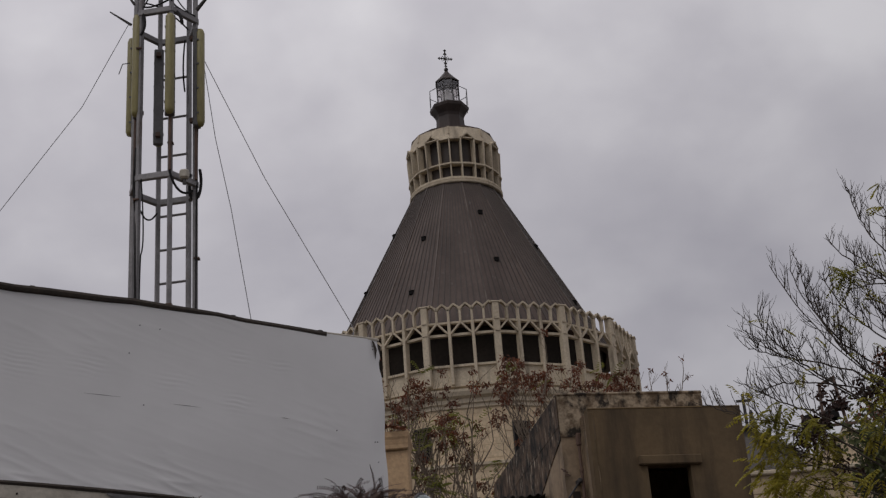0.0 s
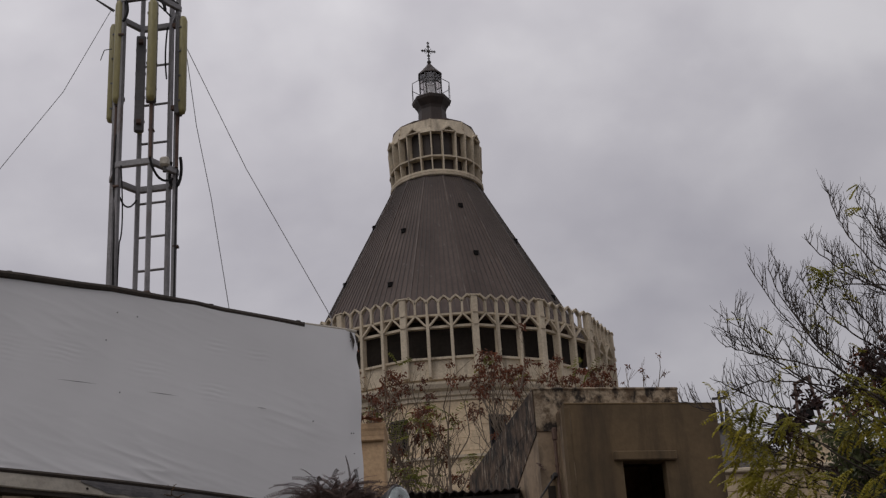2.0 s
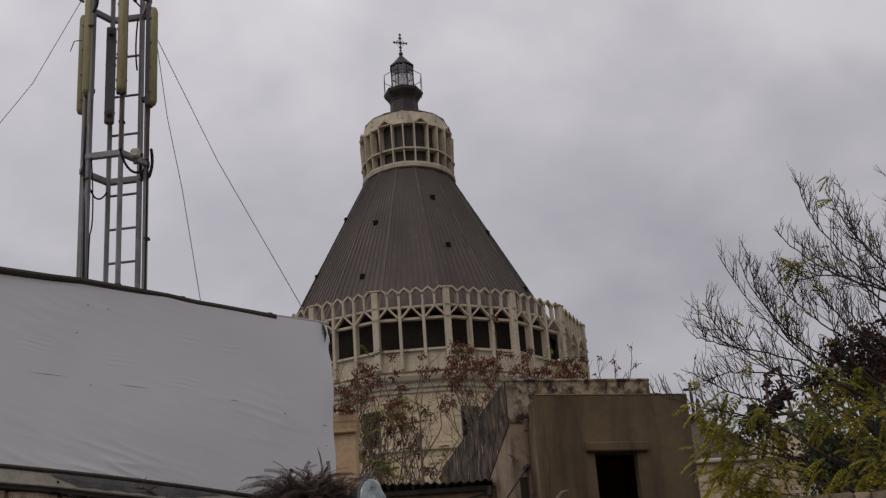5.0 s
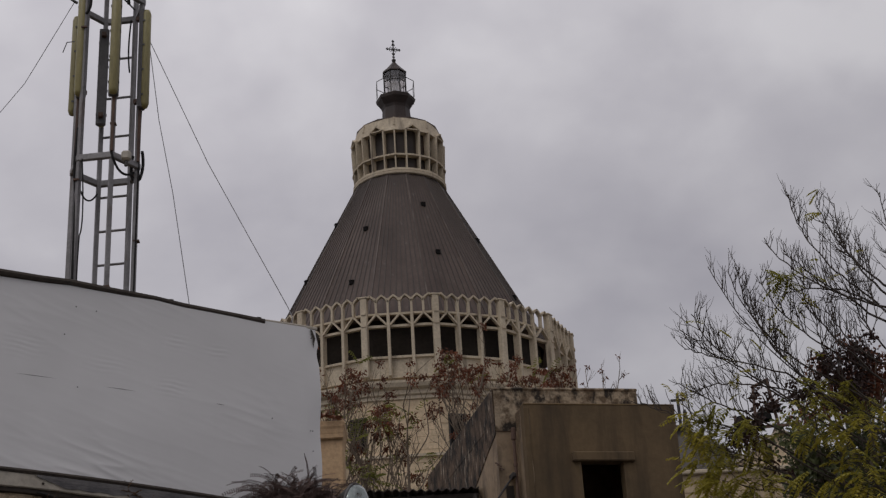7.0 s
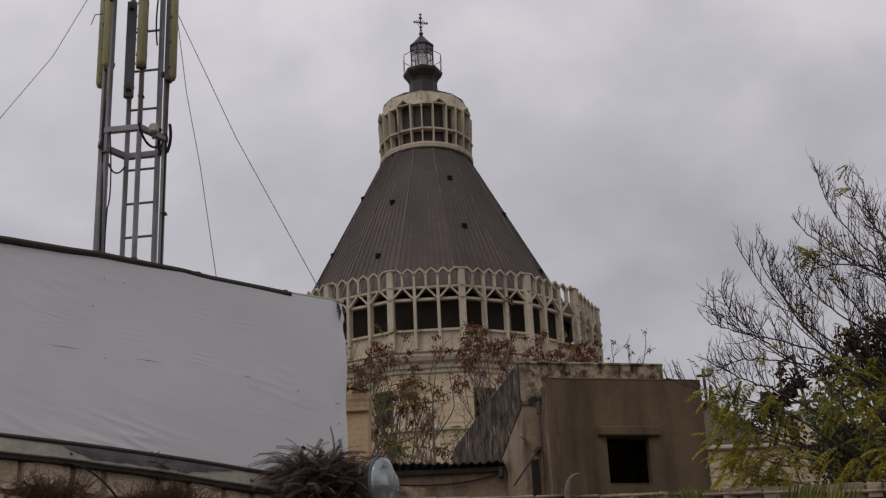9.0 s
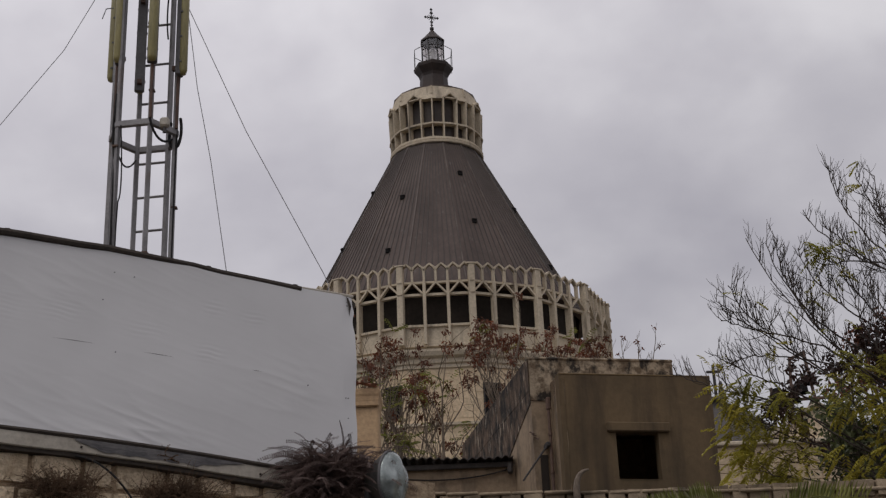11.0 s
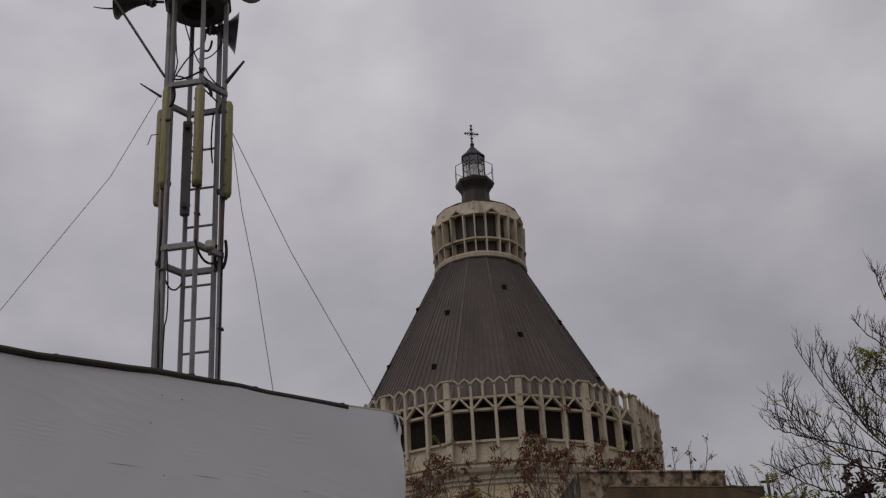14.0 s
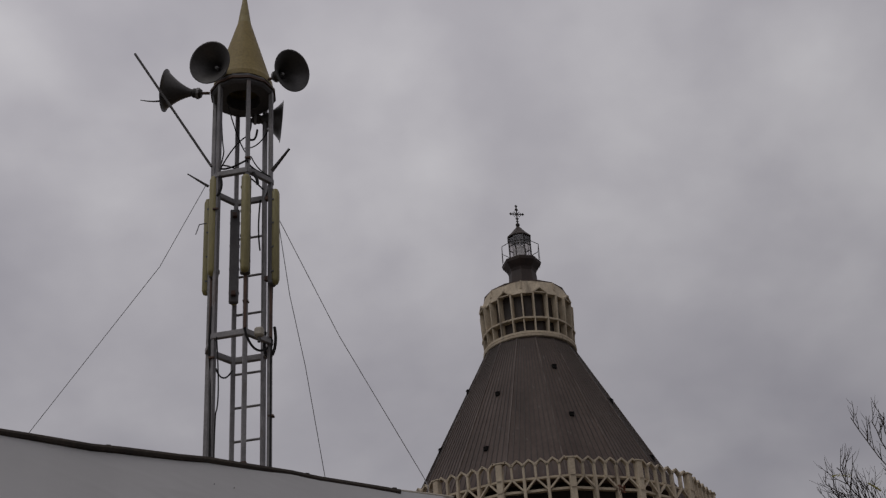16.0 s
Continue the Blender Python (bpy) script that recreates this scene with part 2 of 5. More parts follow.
M_PARAPET = material("lichen_parapet", (0.37, 0.295, 0.205), (0.14, 0.10, 0.064), 0.95, scale=5, fine=18, bump=0.6, contrast=(0.42, 0.58),
                     stain=(0.036, 0.029, 0.023), stain_scale=3.2, stain_stretch=(1.4, 1.4, 0.9), stain_at=(0.49, 0.60))
M_LEDGE = material("ochre_lichen_ledge", (0.20, 0.135, 0.062), (0.12, 0.085, 0.05), 0.95, scale=3, fine=20, bump=0.4)
M_ROOFMET = material("corrugated_dark_sheet", (0.06, 0.05, 0.043), (0.035, 0.03, 0.027), 0.7, scale=4, fine=30, bump=0.2)
M_SLATE = material("grey_chapel_roof", (0.125, 0.112, 0.103), (0.09, 0.08, 0.074), 0.8, scale=0.8, fine=8)
M_GROUND = material("dusty_asphalt", (0.055, 0.052, 0.048), (0.085, 0.078, 0.068), 0.95, scale=0.4, fine=12, bump=0.4)
M_BARK = material("grey_bark", (0.22, 0.18, 0.14), (0.14, 0.112, 0.088), 0.9, scale=6, fine=50, bump=0.4)
M_PALE = material("pale_grey_bark", (0.235, 0.185, 0.138), (0.145, 0.112, 0.083), 0.9, scale=5, fine=40, bump=0.3)
M_TWIG = material("dark_twig", (0.055, 0.045, 0.04), (0.085, 0.068, 0.055), 0.85, scale=6, fine=50)
M_LEAFY = leaf_material("yellow_green_leaf", (0.40, 0.335, 0.05), (0.24, 0.23, 0.042), 0.5)
M_LEAFG = leaf_material("deep_green_leaf", (0.26, 0.255, 0.06), (0.14, 0.15, 0.04))
M_LEAFD = leaf_material("evergreen_leaf", (0.105, 0.118, 0.045), (0.055, 0.066, 0.03), 0.4)
M_LEAFR = leaf_material("rusty_dry_leaf", (0.20, 0.068, 0.032), (0.11, 0.042, 0.022), 0.4)
M_SEED = leaf_material("maroon_seed", (0.070, 0.030, 0.022), (0.040, 0.020, 0.016), 0.25)
M_YARD = material("mossy_dark_stone", (0.37, 0.29, 0.195), (0.24, 0.185, 0.125), 0.95, scale=4, fine=28, bump=0.6, per_piece=0.2, stain=(0.10, 0.08, 0.055), stain_scale=3.5, stain_at=(0.52, 0.68))
M_HERB = material("purple_brown_herb", (0.15, 0.102, 0.088), (0.09, 0.063, 0.055), 0.85, scale=4, fine=40, bump=0, island=0.3)
M_DRY = material("dry_brown_twigs", (0.15, 0.092, 0.055), (0.09, 0.058, 0.036), 0.9, scale=4, fine=40, bump=0, island=0.3)
# silvery glass; the darker mottling is painted reflection of the surroundings
M_LENS = material("silvered_reflection_glass", (0.42, 0.46, 0.44), (0.22, 0.25, 0.24), 0.25, 0.6, scale=7, fine=20, bump=0.25)
M_LAMPB = material("lamp_housing", (0.03, 0.03, 0.03), (0.05, 0.046, 0.042), 0.5, scale=5, fine=40)
M_HORNP = material("weathered_bent_pipe", (0.24, 0.19, 0.14), (0.15, 0.115, 0.085), 0.8, scale=7, fine=50)


# ---- mesh helpers ----
class Geo:
    """Vertices and faces of one mesh."""

    def __init__(self):
        self.v, self.f = [], []

    def add(self, verts, faces):
        k = len(self.v)
        self.v.extend(tuple(p) for p in verts)
        self.f.extend(tuple(i + k for i in face) for face in faces)
        return self

    def box(self, c, s, m=None):
        x, y, z = (d / 2 for d in s)
        pts = [Vector((i * x, j * y, k * z)) for k in (-1, 1) for j in (-1, 1) for i in (-1, 1)]
        pts = [(m @ p if m else p) + Vector(c) for p in pts]
        return self.add(pts, [(0, 2, 3, 1), (4, 5, 7, 6), (0, 1, 5, 4), (2, 6, 7, 3), (0, 4, 6, 2), (1, 3, 7, 5)])

    def chamfer_box(self, c, s, b=0.01, m=None):
        pts, faces, idx = [], [], {}
        h = [d / 2 for d in s]
        for sx in (-1, 1):
            for sy in (-1, 1):
                for sz in (-1, 1):
                    for ax in range(3):
                        p = [sx * (h[0] - b), sy * (h[1] - b), sz * (h[2] - b)]
                        p[ax] = (sx, sy, sz)[ax] * h[ax]
                        idx[sx, sy, sz, ax] = len(pts)
                        q = Vector(p)
                        pts.append((m @ q if m else q) + Vector(c))
        for ax in range(3):
            o, p = [i for i in range(3) if i != ax]
            for s_ in (-1, 1):
                ring = []
                for a, bb in ((-1, -1), (1, -1), (1, 1), (-1, 1)):
                    k = [0, 0, 0]; k[ax], k[o], k[p] = s_, a, bb
                    ring.append(idx[(*k, ax)])
                faces.append(tuple(ring if (s_ > 0) == (ax != 1) else ring[::-1]))
            for a in (-1, 1):
                for bb in (-1, 1):
                    k1 = [0, 0, 0]; k1[ax], k1[o], k1[p] = -1, a, bb
                    k2 = list(k1); k2[ax] = 1
                    faces.append((idx[(*k1, o)], idx[(*k2, o)], idx[(*k2, p)], idx[(*k1, p)]))
        for sx in (-1, 1):
            for sy in (-1, 1):
                for sz in (-1, 1):
                    faces.append(tuple(idx[sx, sy, sz, a] for a in range(3)))
        return self.add(pts, faces)

    def tube(self, pts, radii, n=6, caps=True):
        pts = [Vector(p) for p in pts]
        if not hasattr(radii, "__len__"):
            radii = [radii] * len(pts)
        k, rings = len(self.v), len(pts)
        side = None
        for i, p in enumerate(pts):
            d = (pts[min(i + 1, rings - 1)] - pts[max(i - 1, 0)])
            d = d.normalized() if d.length > 1e-9 else Vector((0, 0, 1))
            ref = side if side is not None else (Vector((1, 0, 0)) if abs(d.x) < 0.8 else Vector((0, 1, 0)))
            a = (ref - d * ref.dot(d)).normalized()
            b = d.cross(a)
            side = a
            for j in range(n):
                t = 2 * math.pi * j / n
                self.v.append(tuple(p + (a * math.cos(t) + b * math.sin(t)) * radii[i]))
        for i in range(rings - 1):
            for j in range(n):
                self.f.append((k + i * n + j, k + i * n + (j + 1) % n, k + (i + 1) * n + (j + 1) % n, k + (i + 1) * n + j))
        if caps:
            self.f.append(tuple(k + j for j in range(n))[::-1])
            self.f.append(tuple(k + (rings - 1) * n + j for j in range(n)))
        return self

    def lathe(self, profile, n=32, c=(0, 0, 0), phase=0.0, close=False):
        k = len(self.v)
        for r, z in profile:
            for j in range(n):
                t = phase + 2 * math.pi * j / n
                self.v.append((c[0] + r * math.sin(t), c[1] - r * math.cos(t), c[2] + z))
        rows = len(profile)
        for i in range(rows if close else rows - 1):
            i2 = (i + 1) % rows
            for j in range(n):
                self.f.append((k + i * n + j, k + i * n + (j + 1) % n, k + i2 * n + (j + 1) % n, k + i2 * n + j))
        return self

    def prism(self, poly, z0, z1):
        n = len(poly)
        return self.add([(x, y, z0) for x, y in poly] + [(x, y, z1) for x, y in poly],
                        [tuple(range(n))[::-1], tuple(range(n, 2 * n))] + [(i, (i + 1) % n, n + (i + 1) % n, n + i) for i in range(n)])

    def moved(self, m):
        self.v = [tuple(m @ Vector(p)) for p in self.v]
        return self


WORLD = {}


def mesh(name, geo, mat, smooth=False, weld=False):
    me = bpy.data.meshes.new(name)
    me.from_pydata(geo.v, [], geo.f)
    me.materials.append(mat)
    me.validate()
    bm = bmesh.new()
    bm.from_mesh(me)
    if weld:
        bmesh.ops.remove_doubles(bm, verts=bm.verts, dist=1e-4)
    bmesh.ops.recalc_face_normals(bm, faces=bm.faces)
    bm.to_mesh(me)
    bm.free()
    if smooth:
        me.polygons.foreach_set("use_smooth", [True] * len(me.polygons))
    return me


def thing(name, at, label, category, group="", kind=""):
    ob = new(name)
    ob.location = at
    ob.empty_display_size = 0.2
    WORLD[ob] = Matrix.Translation(at)
    return tagged(ob, label, category, group, kind)


def part(name, geo, mat, parent, label="", m=None, smooth=False, kind=""):
    """One mesh under a thing or part; geo in world places, or in its own when m is given."""
    me = geo if isinstance(geo, bpy.types.Mesh) else mesh(name, geo, mat, smooth)
    ob = new(name, me)
    ob.parent = parent
    ob.matrix_parent_inverse = WORLD[parent].inverted()
    ob.matrix_basis = m or Matrix()
    WORLD[ob] = m or Matrix()
    return tagged(ob, label, kind=kind)


def solo(name, geo, mat, at, label, category, group="", kind="", smooth=False):
    """A thing of one mesh, its origin at its base."""
    geo.moved(Matrix.Translation(-Vector(at)))
    ob = new(name, mesh(name, geo, mat, smooth))
    ob.location = at
    WORLD[ob] = Matrix.Translation(at)
    return tagged(ob, label, category, group, kind)


def bez(a, b, c, n=8):
    a, b, c = Vector(a), Vector(b), Vector(c)
    return [a * (1 - t) ** 2 + b * 2 * t * (1 - t) + c * t * t for t in (i / n for i in range(n + 1))]


# ---- ground ----
g = Geo()
for i in range(-12, 13):
    for j in range(-12, 13):
        x0, y0 = (math.copysign(abs(i) ** 2.4, i) * 5, math.copysign(abs(j) ** 2.4, j) * 5)
        x1, y1 = (math.copysign(abs(i + 1) ** 2.4, i + 1) * 5, math.copysign(abs(j + 1) ** 2.4, j + 1) * 5)
        g.add([(x0, y0, 0), (x1, y0, 0), (x1, y1, 0), (x0, y1, 0)], [(0, 1, 2, 3)])
solo("ground", g, M_GROUND, (0, 0, 0), "dusty grey asphalt ground of the town", "ground", kind="structure")

# ---- domed church ----
CX, CY = -0.81, 85.0
PH = radians(9.9)
STEP = math.pi / 8
R = 10.18
APO = R * math.cos(STEP / 2)
HALF = R * math.sin(STEP / 2)
Z_BEAM, Z_RAIL, Z_TOP = 29.71, 30.43, 31.36
church = thing("basilica", (CX, CY, 0), "pale limestone basilica with a dark conical dome behind trees", "church")


def spin(a):
    return Matrix.Translation((CX, CY, 0)) @ Matrix.Rotation(a, 4, "Z")


def ring16(profile, close=True, n=16, phase=PH):
    return Geo().lathe(profile, n, (CX, CY, 0), phase, close)


wall = part("drum_wall", ring16([(9.80, 0), (9.80, 25.6), (9.5, 25.6), (9.5, 0)]), M_STONE, church, "pale limestone drum wall")
part("cornice", ring16([(9.8, 25.45), (9.93, 25.5), (9.93, 25.68), (10.05, 25.75), (10.05, 25.98), (10.28, 26.1), (10.38, 26.32), (10.38, 26.45),
                        (10.2, 26.5), (9.9, 26.52), (9.9, 26.66), (10.12, 26.68), (10.12, 26.76), (9.3, 26.78), (9.3, 25.45)]), M_CONC, church, "moulded stone cornice")
part("ledge", ring16([(9.8, 22.2), (9.98, 22.25), (9.98, 22.4), (9.8, 22.45)]), M_CONC, wall)
gallery = part("gallery_parapet", ring16([(10.02, 26.76), (10.02, 27.8), (10.15, 27.82), (10.15, 27.95), (9.55, 27.95), (9.55, 26.76)]), M_CONC, church,
               "cream concrete gallery parapet")
# floor and inner wall coloured dark for the shade behind the arcade
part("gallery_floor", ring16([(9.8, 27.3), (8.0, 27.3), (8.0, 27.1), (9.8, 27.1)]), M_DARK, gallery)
part("inner_wall", ring16([(8.3, 27.0), (8.3, 31.2), (8.1, 31.2), (8.1, 27.0)]), M_DARK, church, "inner drum wall with shade put into its colour")
part("beam", ring16([(10.16, Z_BEAM - 0.07), (10.16, Z_BEAM + 0.07), (9.92, Z_BEAM + 0.07), (9.92, Z_BEAM - 0.07)]), M_CONC, gallery)
part("rail", ring16([(10.16, Z_RAIL - 0.06), (10.16, Z_RAIL + 0.06), (9.92, Z_RAIL + 0.06), (9.92, Z_RAIL - 0.06)]), M_CONC, gallery)
# main posts at the corners, slim posts between
main_post = Geo().chamfer_box((0, -R - 0.0, (26.72 + Z_TOP) / 2), (0.36, 0.40, Z_TOP - 26.72), 0.03)
main_post.box((0, -R - 0.225, Z_RAIL), (0.28, 0.06, 0.16)).box((0, -R - 0.225, Z_BEAM), (0.28, 0.06, 0.14)).chamfer_box((0, -R, Z_TOP + 0.03), (0.52, 0.48, 0.10), 0.03)
main_me = mesh("main_post", main_post, M_CONC)
slim_me = mesh("slim_post", Geo().chamfer_box((0, -APO + 0.10, (26.75 + Z_RAIL) / 2), (0.175, 0.48, Z_RAIL - 26.75), 0.02), M_CONC)
# open triangle braces: two slanting bars to each bay
bay = 2 * HALF / 3
brace = Geo()
for s in (-1, 1):
    dx, dz = bay / 2 - 0.08, Z_RAIL - Z_BEAM - 0.06
    ang = math.atan2(dz, dx)
    brace.box((s * dx / 2 * 0.98, -APO - 0.03, (Z_RAIL + Z_BEAM) / 2), (math.hypot(dx, dz), 0.2, 0.095), Matrix.Rotation(s * ang, 3, "Y"))
brace_me = mesh("brace", brace, M_CONC)
# pointed crest: small piers with gabled links
cell = 2 * HALF / 6
pier_me = mesh("crest_pier", Geo().chamfer_box((0, -APO, (Z_RAIL + 31.28) / 2), (0.13, 0.24, 31.28 - Z_RAIL), 0.02).add(
    [(-0.16, -APO - 0.12, 31.26), (0.16, -APO - 0.12, 31.26), (0.0, -APO - 0.12, 31.06), (-0.16, -APO + 0.12, 31.26), (0.16, -APO + 0.12, 31.26), (0.0, -APO + 0.12, 31.06)],
    [(0, 1, 2), (3, 5, 4), (0, 3, 4, 1), (1, 4, 5, 2), (2, 5, 3, 0)]), M_CONC)
gable = Geo()
for s in (-1, 1):
    dx, dz = cell / 2, 0.27
    gable.box((s * dx / 2, -APO, 31.36), (math.hypot(dx, dz) + 0.04, 0.26, 0.10), Matrix.Rotation(s * math.atan2(dz, dx), 3, "Y"))
gable_me = mesh("crest_gable", gable, M_CONC)
for k in range(16):
    a, b = PH + k * STEP, PH + (k + 0.5) * STEP
    part("main_post", main_me, None, gallery, m=spin(a))
    for j in (-1, 1):
        part("slim_post", slim_me, None, gallery, m=spin(b) @ Matrix.Translation((j * bay / 2, 0, 0)))
    for j in (-1, 0, 1):
        part("brace", brace_me, None, gallery, m=spin(b) @ Matrix.Translation((j * bay, 0, 0)))
    for j in range(6):
        x = (j - 2.5) * cell
        part("crest_gable", gable_me, None, gallery, m=spin(b) @ Matrix.Translation((x, 0, 0)))
        if j:
            part("crest_pier", pier_me, None, gallery, m=spin(b) @ Matrix.Translation((x - cell / 2, 0, 0)))
# conical roof with standing seams and vent caps
CONE = 0.511


CXC = CX - 0.06


def cone_r(z):
    return 2.77 + (42.95 - z) * CONE


roof = part("cone_roof", Geo().lathe([(cone_r(30.72), 30.72), (cone_r(42.65), 42.65), (2.93, 42.8), (2.6, 42.8), (cone_r(42.95) - 0.3, 42.7), (cone_r(30.72) - 0.4, 30.62)], 16, (CXC, CY, 0), PH, True),
            M_LEAD, church, "brown weathered copper conical roof")
slope = math.atan2(cone_r(30.5) - 2.9, 42.95 - 30.5)
for k in range(16):
    for j in range(9):
        u = j / 9
        lo, hi = [], []
        for z, dst in ((30.75, lo), (42.75, hi)):
            r = cone_r(z)
            a0, a1 = PH + k * STEP, PH + (k + 1) * STEP
            p = Vector((r * math.sin(a0), -r * math.cos(a0), z)).lerp(Vector((r * math.sin(a1), -r * math.cos(a1), z)), u)
            dst.append(p)
        if j == 0 and k == 0:
            long = Geo().box((0, 0, (hi[0] - lo[0]).length / 2), (0.075, 0.10, (hi[0] - lo[0]).length))
            seam_me = mesh("seam", long, M_HIP)
            thin_me = mesh("seam", Geo().box((0, 0, (hi[0] - lo[0]).length / 2), (0.05, 0.06, (hi[0] - lo[0]).length)), M_SEAM)
        d = (hi[0] - lo[0]).normalized()
        mid_a = PH + (k + u) * STEP
        out = Vector((math.sin(mid_a), -math.cos(mid_a), 0))
        out = (out - d * out.dot(d)).normalized()
        side = out.cross(d) * -1
        m = Matrix((side, out, d)).transposed().to_4x4()
        m.translation = Vector((CXC, CY, 0)) + lo[0]
        part("seam", seam_me if j == 0 else thin_me, None, roof, m=m)
vent = Geo().chamfer_box((0, 0.0, 0.0), (0.32, 0.34, 0.32), 0.04).add(
    [(-0.16, -0.20, 0.11), (0.16, -0.20, 0.11), (0.16, 0.16, 0.20), (-0.16, 0.16, 0.20), (-0.16, -0.20, 0.14), (0.16, -0.20, 0.14), (0.16, 0.16, 0.23), (-0.16, 0.16, 0.23)],
    [(0, 3, 2, 1), (4, 5, 6, 7), (0, 1, 5, 4), (1, 2, 6, 5), (2, 3, 7, 6), (3, 0, 4, 7)])
vent_me = mesh("roof_vent", vent.moved(Matrix.Diagonal((0.84, 0.9, 0.9, 1))), M_VENT)
for k in range(8):
    a = PH + radians((10.4, 11.5)[k % 2] + 45 * k)
    for z in ((39.83, 35.73), (38.02, 33.72))[k % 2]:
        part("roof_vent", vent_me, None, roof, m=Matrix.Translation((CXC - CX, 0, 0)) @ spin(a) @ Matrix.Translation((0, -cone_r(z) * math.cos(STEP / 2), z)))

# upper drum: deep fins, folded cornice, glazing behind coloured dark for the interior
PH2 = radians(19.5)
upper = part("upper_drum", Geo().lathe([(2.96, 42.62), (3.05, 42.66), (3.07, 42.78), (3.02, 42.82), (3.05, 42.86), (3.04, 42.97), (2.4, 42.99), (2.4, 42.62)], 48, (CX, CY, 0), PH2, True), M_CONC, church,
             "cream concrete upper drum with deep fins")
part("glazing", Geo().lathe([(2.6, 42.95), (2.6, 46.5), (2.4, 46.5), (2.4, 42.95)], 32, (CX, CY, 0), 0, True), M_DGLASS, upper, "glazing coloured dark for the unlit interior")
fin = Geo().add([(-0.04, -2.98, 42.95), (0.04, -2.98, 42.95), (0.04, -2.5, 42.95), (-0.04, -2.5, 42.95), (-0.04, -3.12, 45.8), (0.04, -3.12, 45.8), (0.04, -2.5, 46.3), (-0.04, -2.5, 46.3)],
                [(0, 3, 2, 1), (4, 5, 6, 7), (0, 1, 5, 4), (1, 2, 6, 5), (2, 3, 7, 6), (3, 0, 4, 7)])
fin_me = mesh("fin", fin, M_CONC)
offs = (-8.5, 8.5, 22.5)
for k in range(8):
    for o in offs:
        part("fin", fin_me, None, upper, m=spin(PH2 + radians(45 * k + o)))


def folded(z0, z1, r0, r1, inner, rise=0.0):
    """A ring that follows the fins, its heads raised to a point over each gabled bay."""
    gg = Geo()
    for k in range(8):
        degs = [(-22.5, 0.06, 0), (-8.5, 0, 0), (0, 0, rise), (8.5, 0, 0), (22.5, 0.06, 0)]
        rows = []
        for d, dr, up in degs:
            t = PH2 + radians(45 * k + d)
            sx, sy = math.sin(t), -math.cos(t)
            rows.append([(CX + sx * (r0 + dr), CY + sy * (r0 + dr), z0 + up), (CX + sx * (r1 + dr), CY + sy * (r1 + dr), z1 + up * 0.0),
                         (CX + sx * inner, CY + sy * inner, z1 + up * 0.0), (CX + sx * inner, CY + sy * inner, z0 + up)])
        for p, n in zip(rows, rows[1:]):
            gg.add(p + n, [(0, 4, 5, 1), (1, 5, 6, 2), (2, 6, 7, 3), (3, 7, 4, 0)])
    return mesh("folded_ring", gg, M_CONC, weld=True)


part("mid_rail", folded(43.92, 44.03, 3.03, 3.04, 2.3), M_CONC, upper)
part("low_rail", folded(42.94, 43.03, 2.99, 2.99, 2.3), M_CONC, upper)
part("drum_cornice", folded(45.76, 46.78, 2.98, 2.74, 2.2, 0.36), M_CONC, upper, "cream concrete cornice with pointed notches")
gab = Geo()
for s in (-1, 1):
    gab.box((s * 0.225, -3.02, 45.95), (0.58, 0.22, 0.09), Matrix.Rotation(s * 0.67, 3, "Y"))
gab_me = mesh("notch_hood", gab, M_CONC)
head_me = mesh("bay_head", Geo().box((0, -3.0, 45.77), (0.86, 0.2, 0.07)), M_CONC)
spout_me = mesh("spout", Geo().chamfer_box((0, -2.86, 46.45), (0.12, 0.12, 0.62), 0.03).chamfer_box((0, -2.92, 46.2), (0.16, 0.16, 0.16), 0.04), M_CONC)
for k in range(8):
    part("notch_hood", gab_me, None, upper, m=spin(PH2 + radians(45 * k)))
    part("bay_head", head_me, None, upper, m=spin(PH2 + radians(45 * k)))
    part("spout", spout_me, None, upper, m=spin(PH2 + radians(45 * k + 22.5)))
part("cap_roof", Geo().lathe([(2.80, 46.76), (2.80, 46.84), (1.0, 47.35), (0.9, 46.9), (2.7, 46.74)], 16, (CX, CY, 0), PH2, True), M_LEAD, upper)
# neck and glazed lantern
lantern = part("lantern_neck", Geo().lathe([(1.06, 46.9), (0.99, 47.6), (0.93, 48.75), (1.0, 48.95), (1.30, 49.38), (1.34, 49.56), (1.28, 49.64), (0.3, 49.64), (0.3, 46.9)], 8, (CX, CY, 0), PH2 + radians(22.5), True),
               M_NECK, church, "blackened copper lantern neck with flared balcony")
PL = PH2 + radians(22.5) + radians(6)
part("lantern_core", Geo().lathe([(0.50, 49.64), (0.47, 50.0), (0.40, 50.80), (0.14, 50.86), (0.10, 51.62)], 8, (CX, CY, 0), PL), M_BLIND, lantern, "pale lamp housing")
LA = 0.72
pane_w = 2 * LA * math.tan(math.pi / 8)
pane_me = mesh("pane", Geo().box((0, -LA, 50.29), (pane_w - 0.05, 0.015, 1.04)), M_GLASS)
upper_pane_me = mesh("upper_pane", Geo().box((0, -LA, 51.21), (pane_w - 0.05, 0.015, 0.68)), M_SMOKE)
mull_me = mesh("mullion", Geo().box((0, -LA / math.cos(math.pi / 8), 50.64), (0.06, 0.06, 2.02)), M_BLACK)
base_me = mesh("sill_panel", Geo().box((0, -LA, 49.72), (pane_w, 0.05, 0.16)), M_BLACK)
bar_me = mesh("glazing_bar", Geo().box((0, -LA, 50.85), (pane_w, 0.05, 0.05)), M_BLACK)
head_bar_me = mesh("head_bar", Geo().box((0, -LA, 51.6), (pane_w, 0.06, 0.12)), M_BLACK)
RA = 1.34
rail_w = 2 * RA * math.sin(math.pi / 8)
RI = RA * math.cos(math.pi / 8)
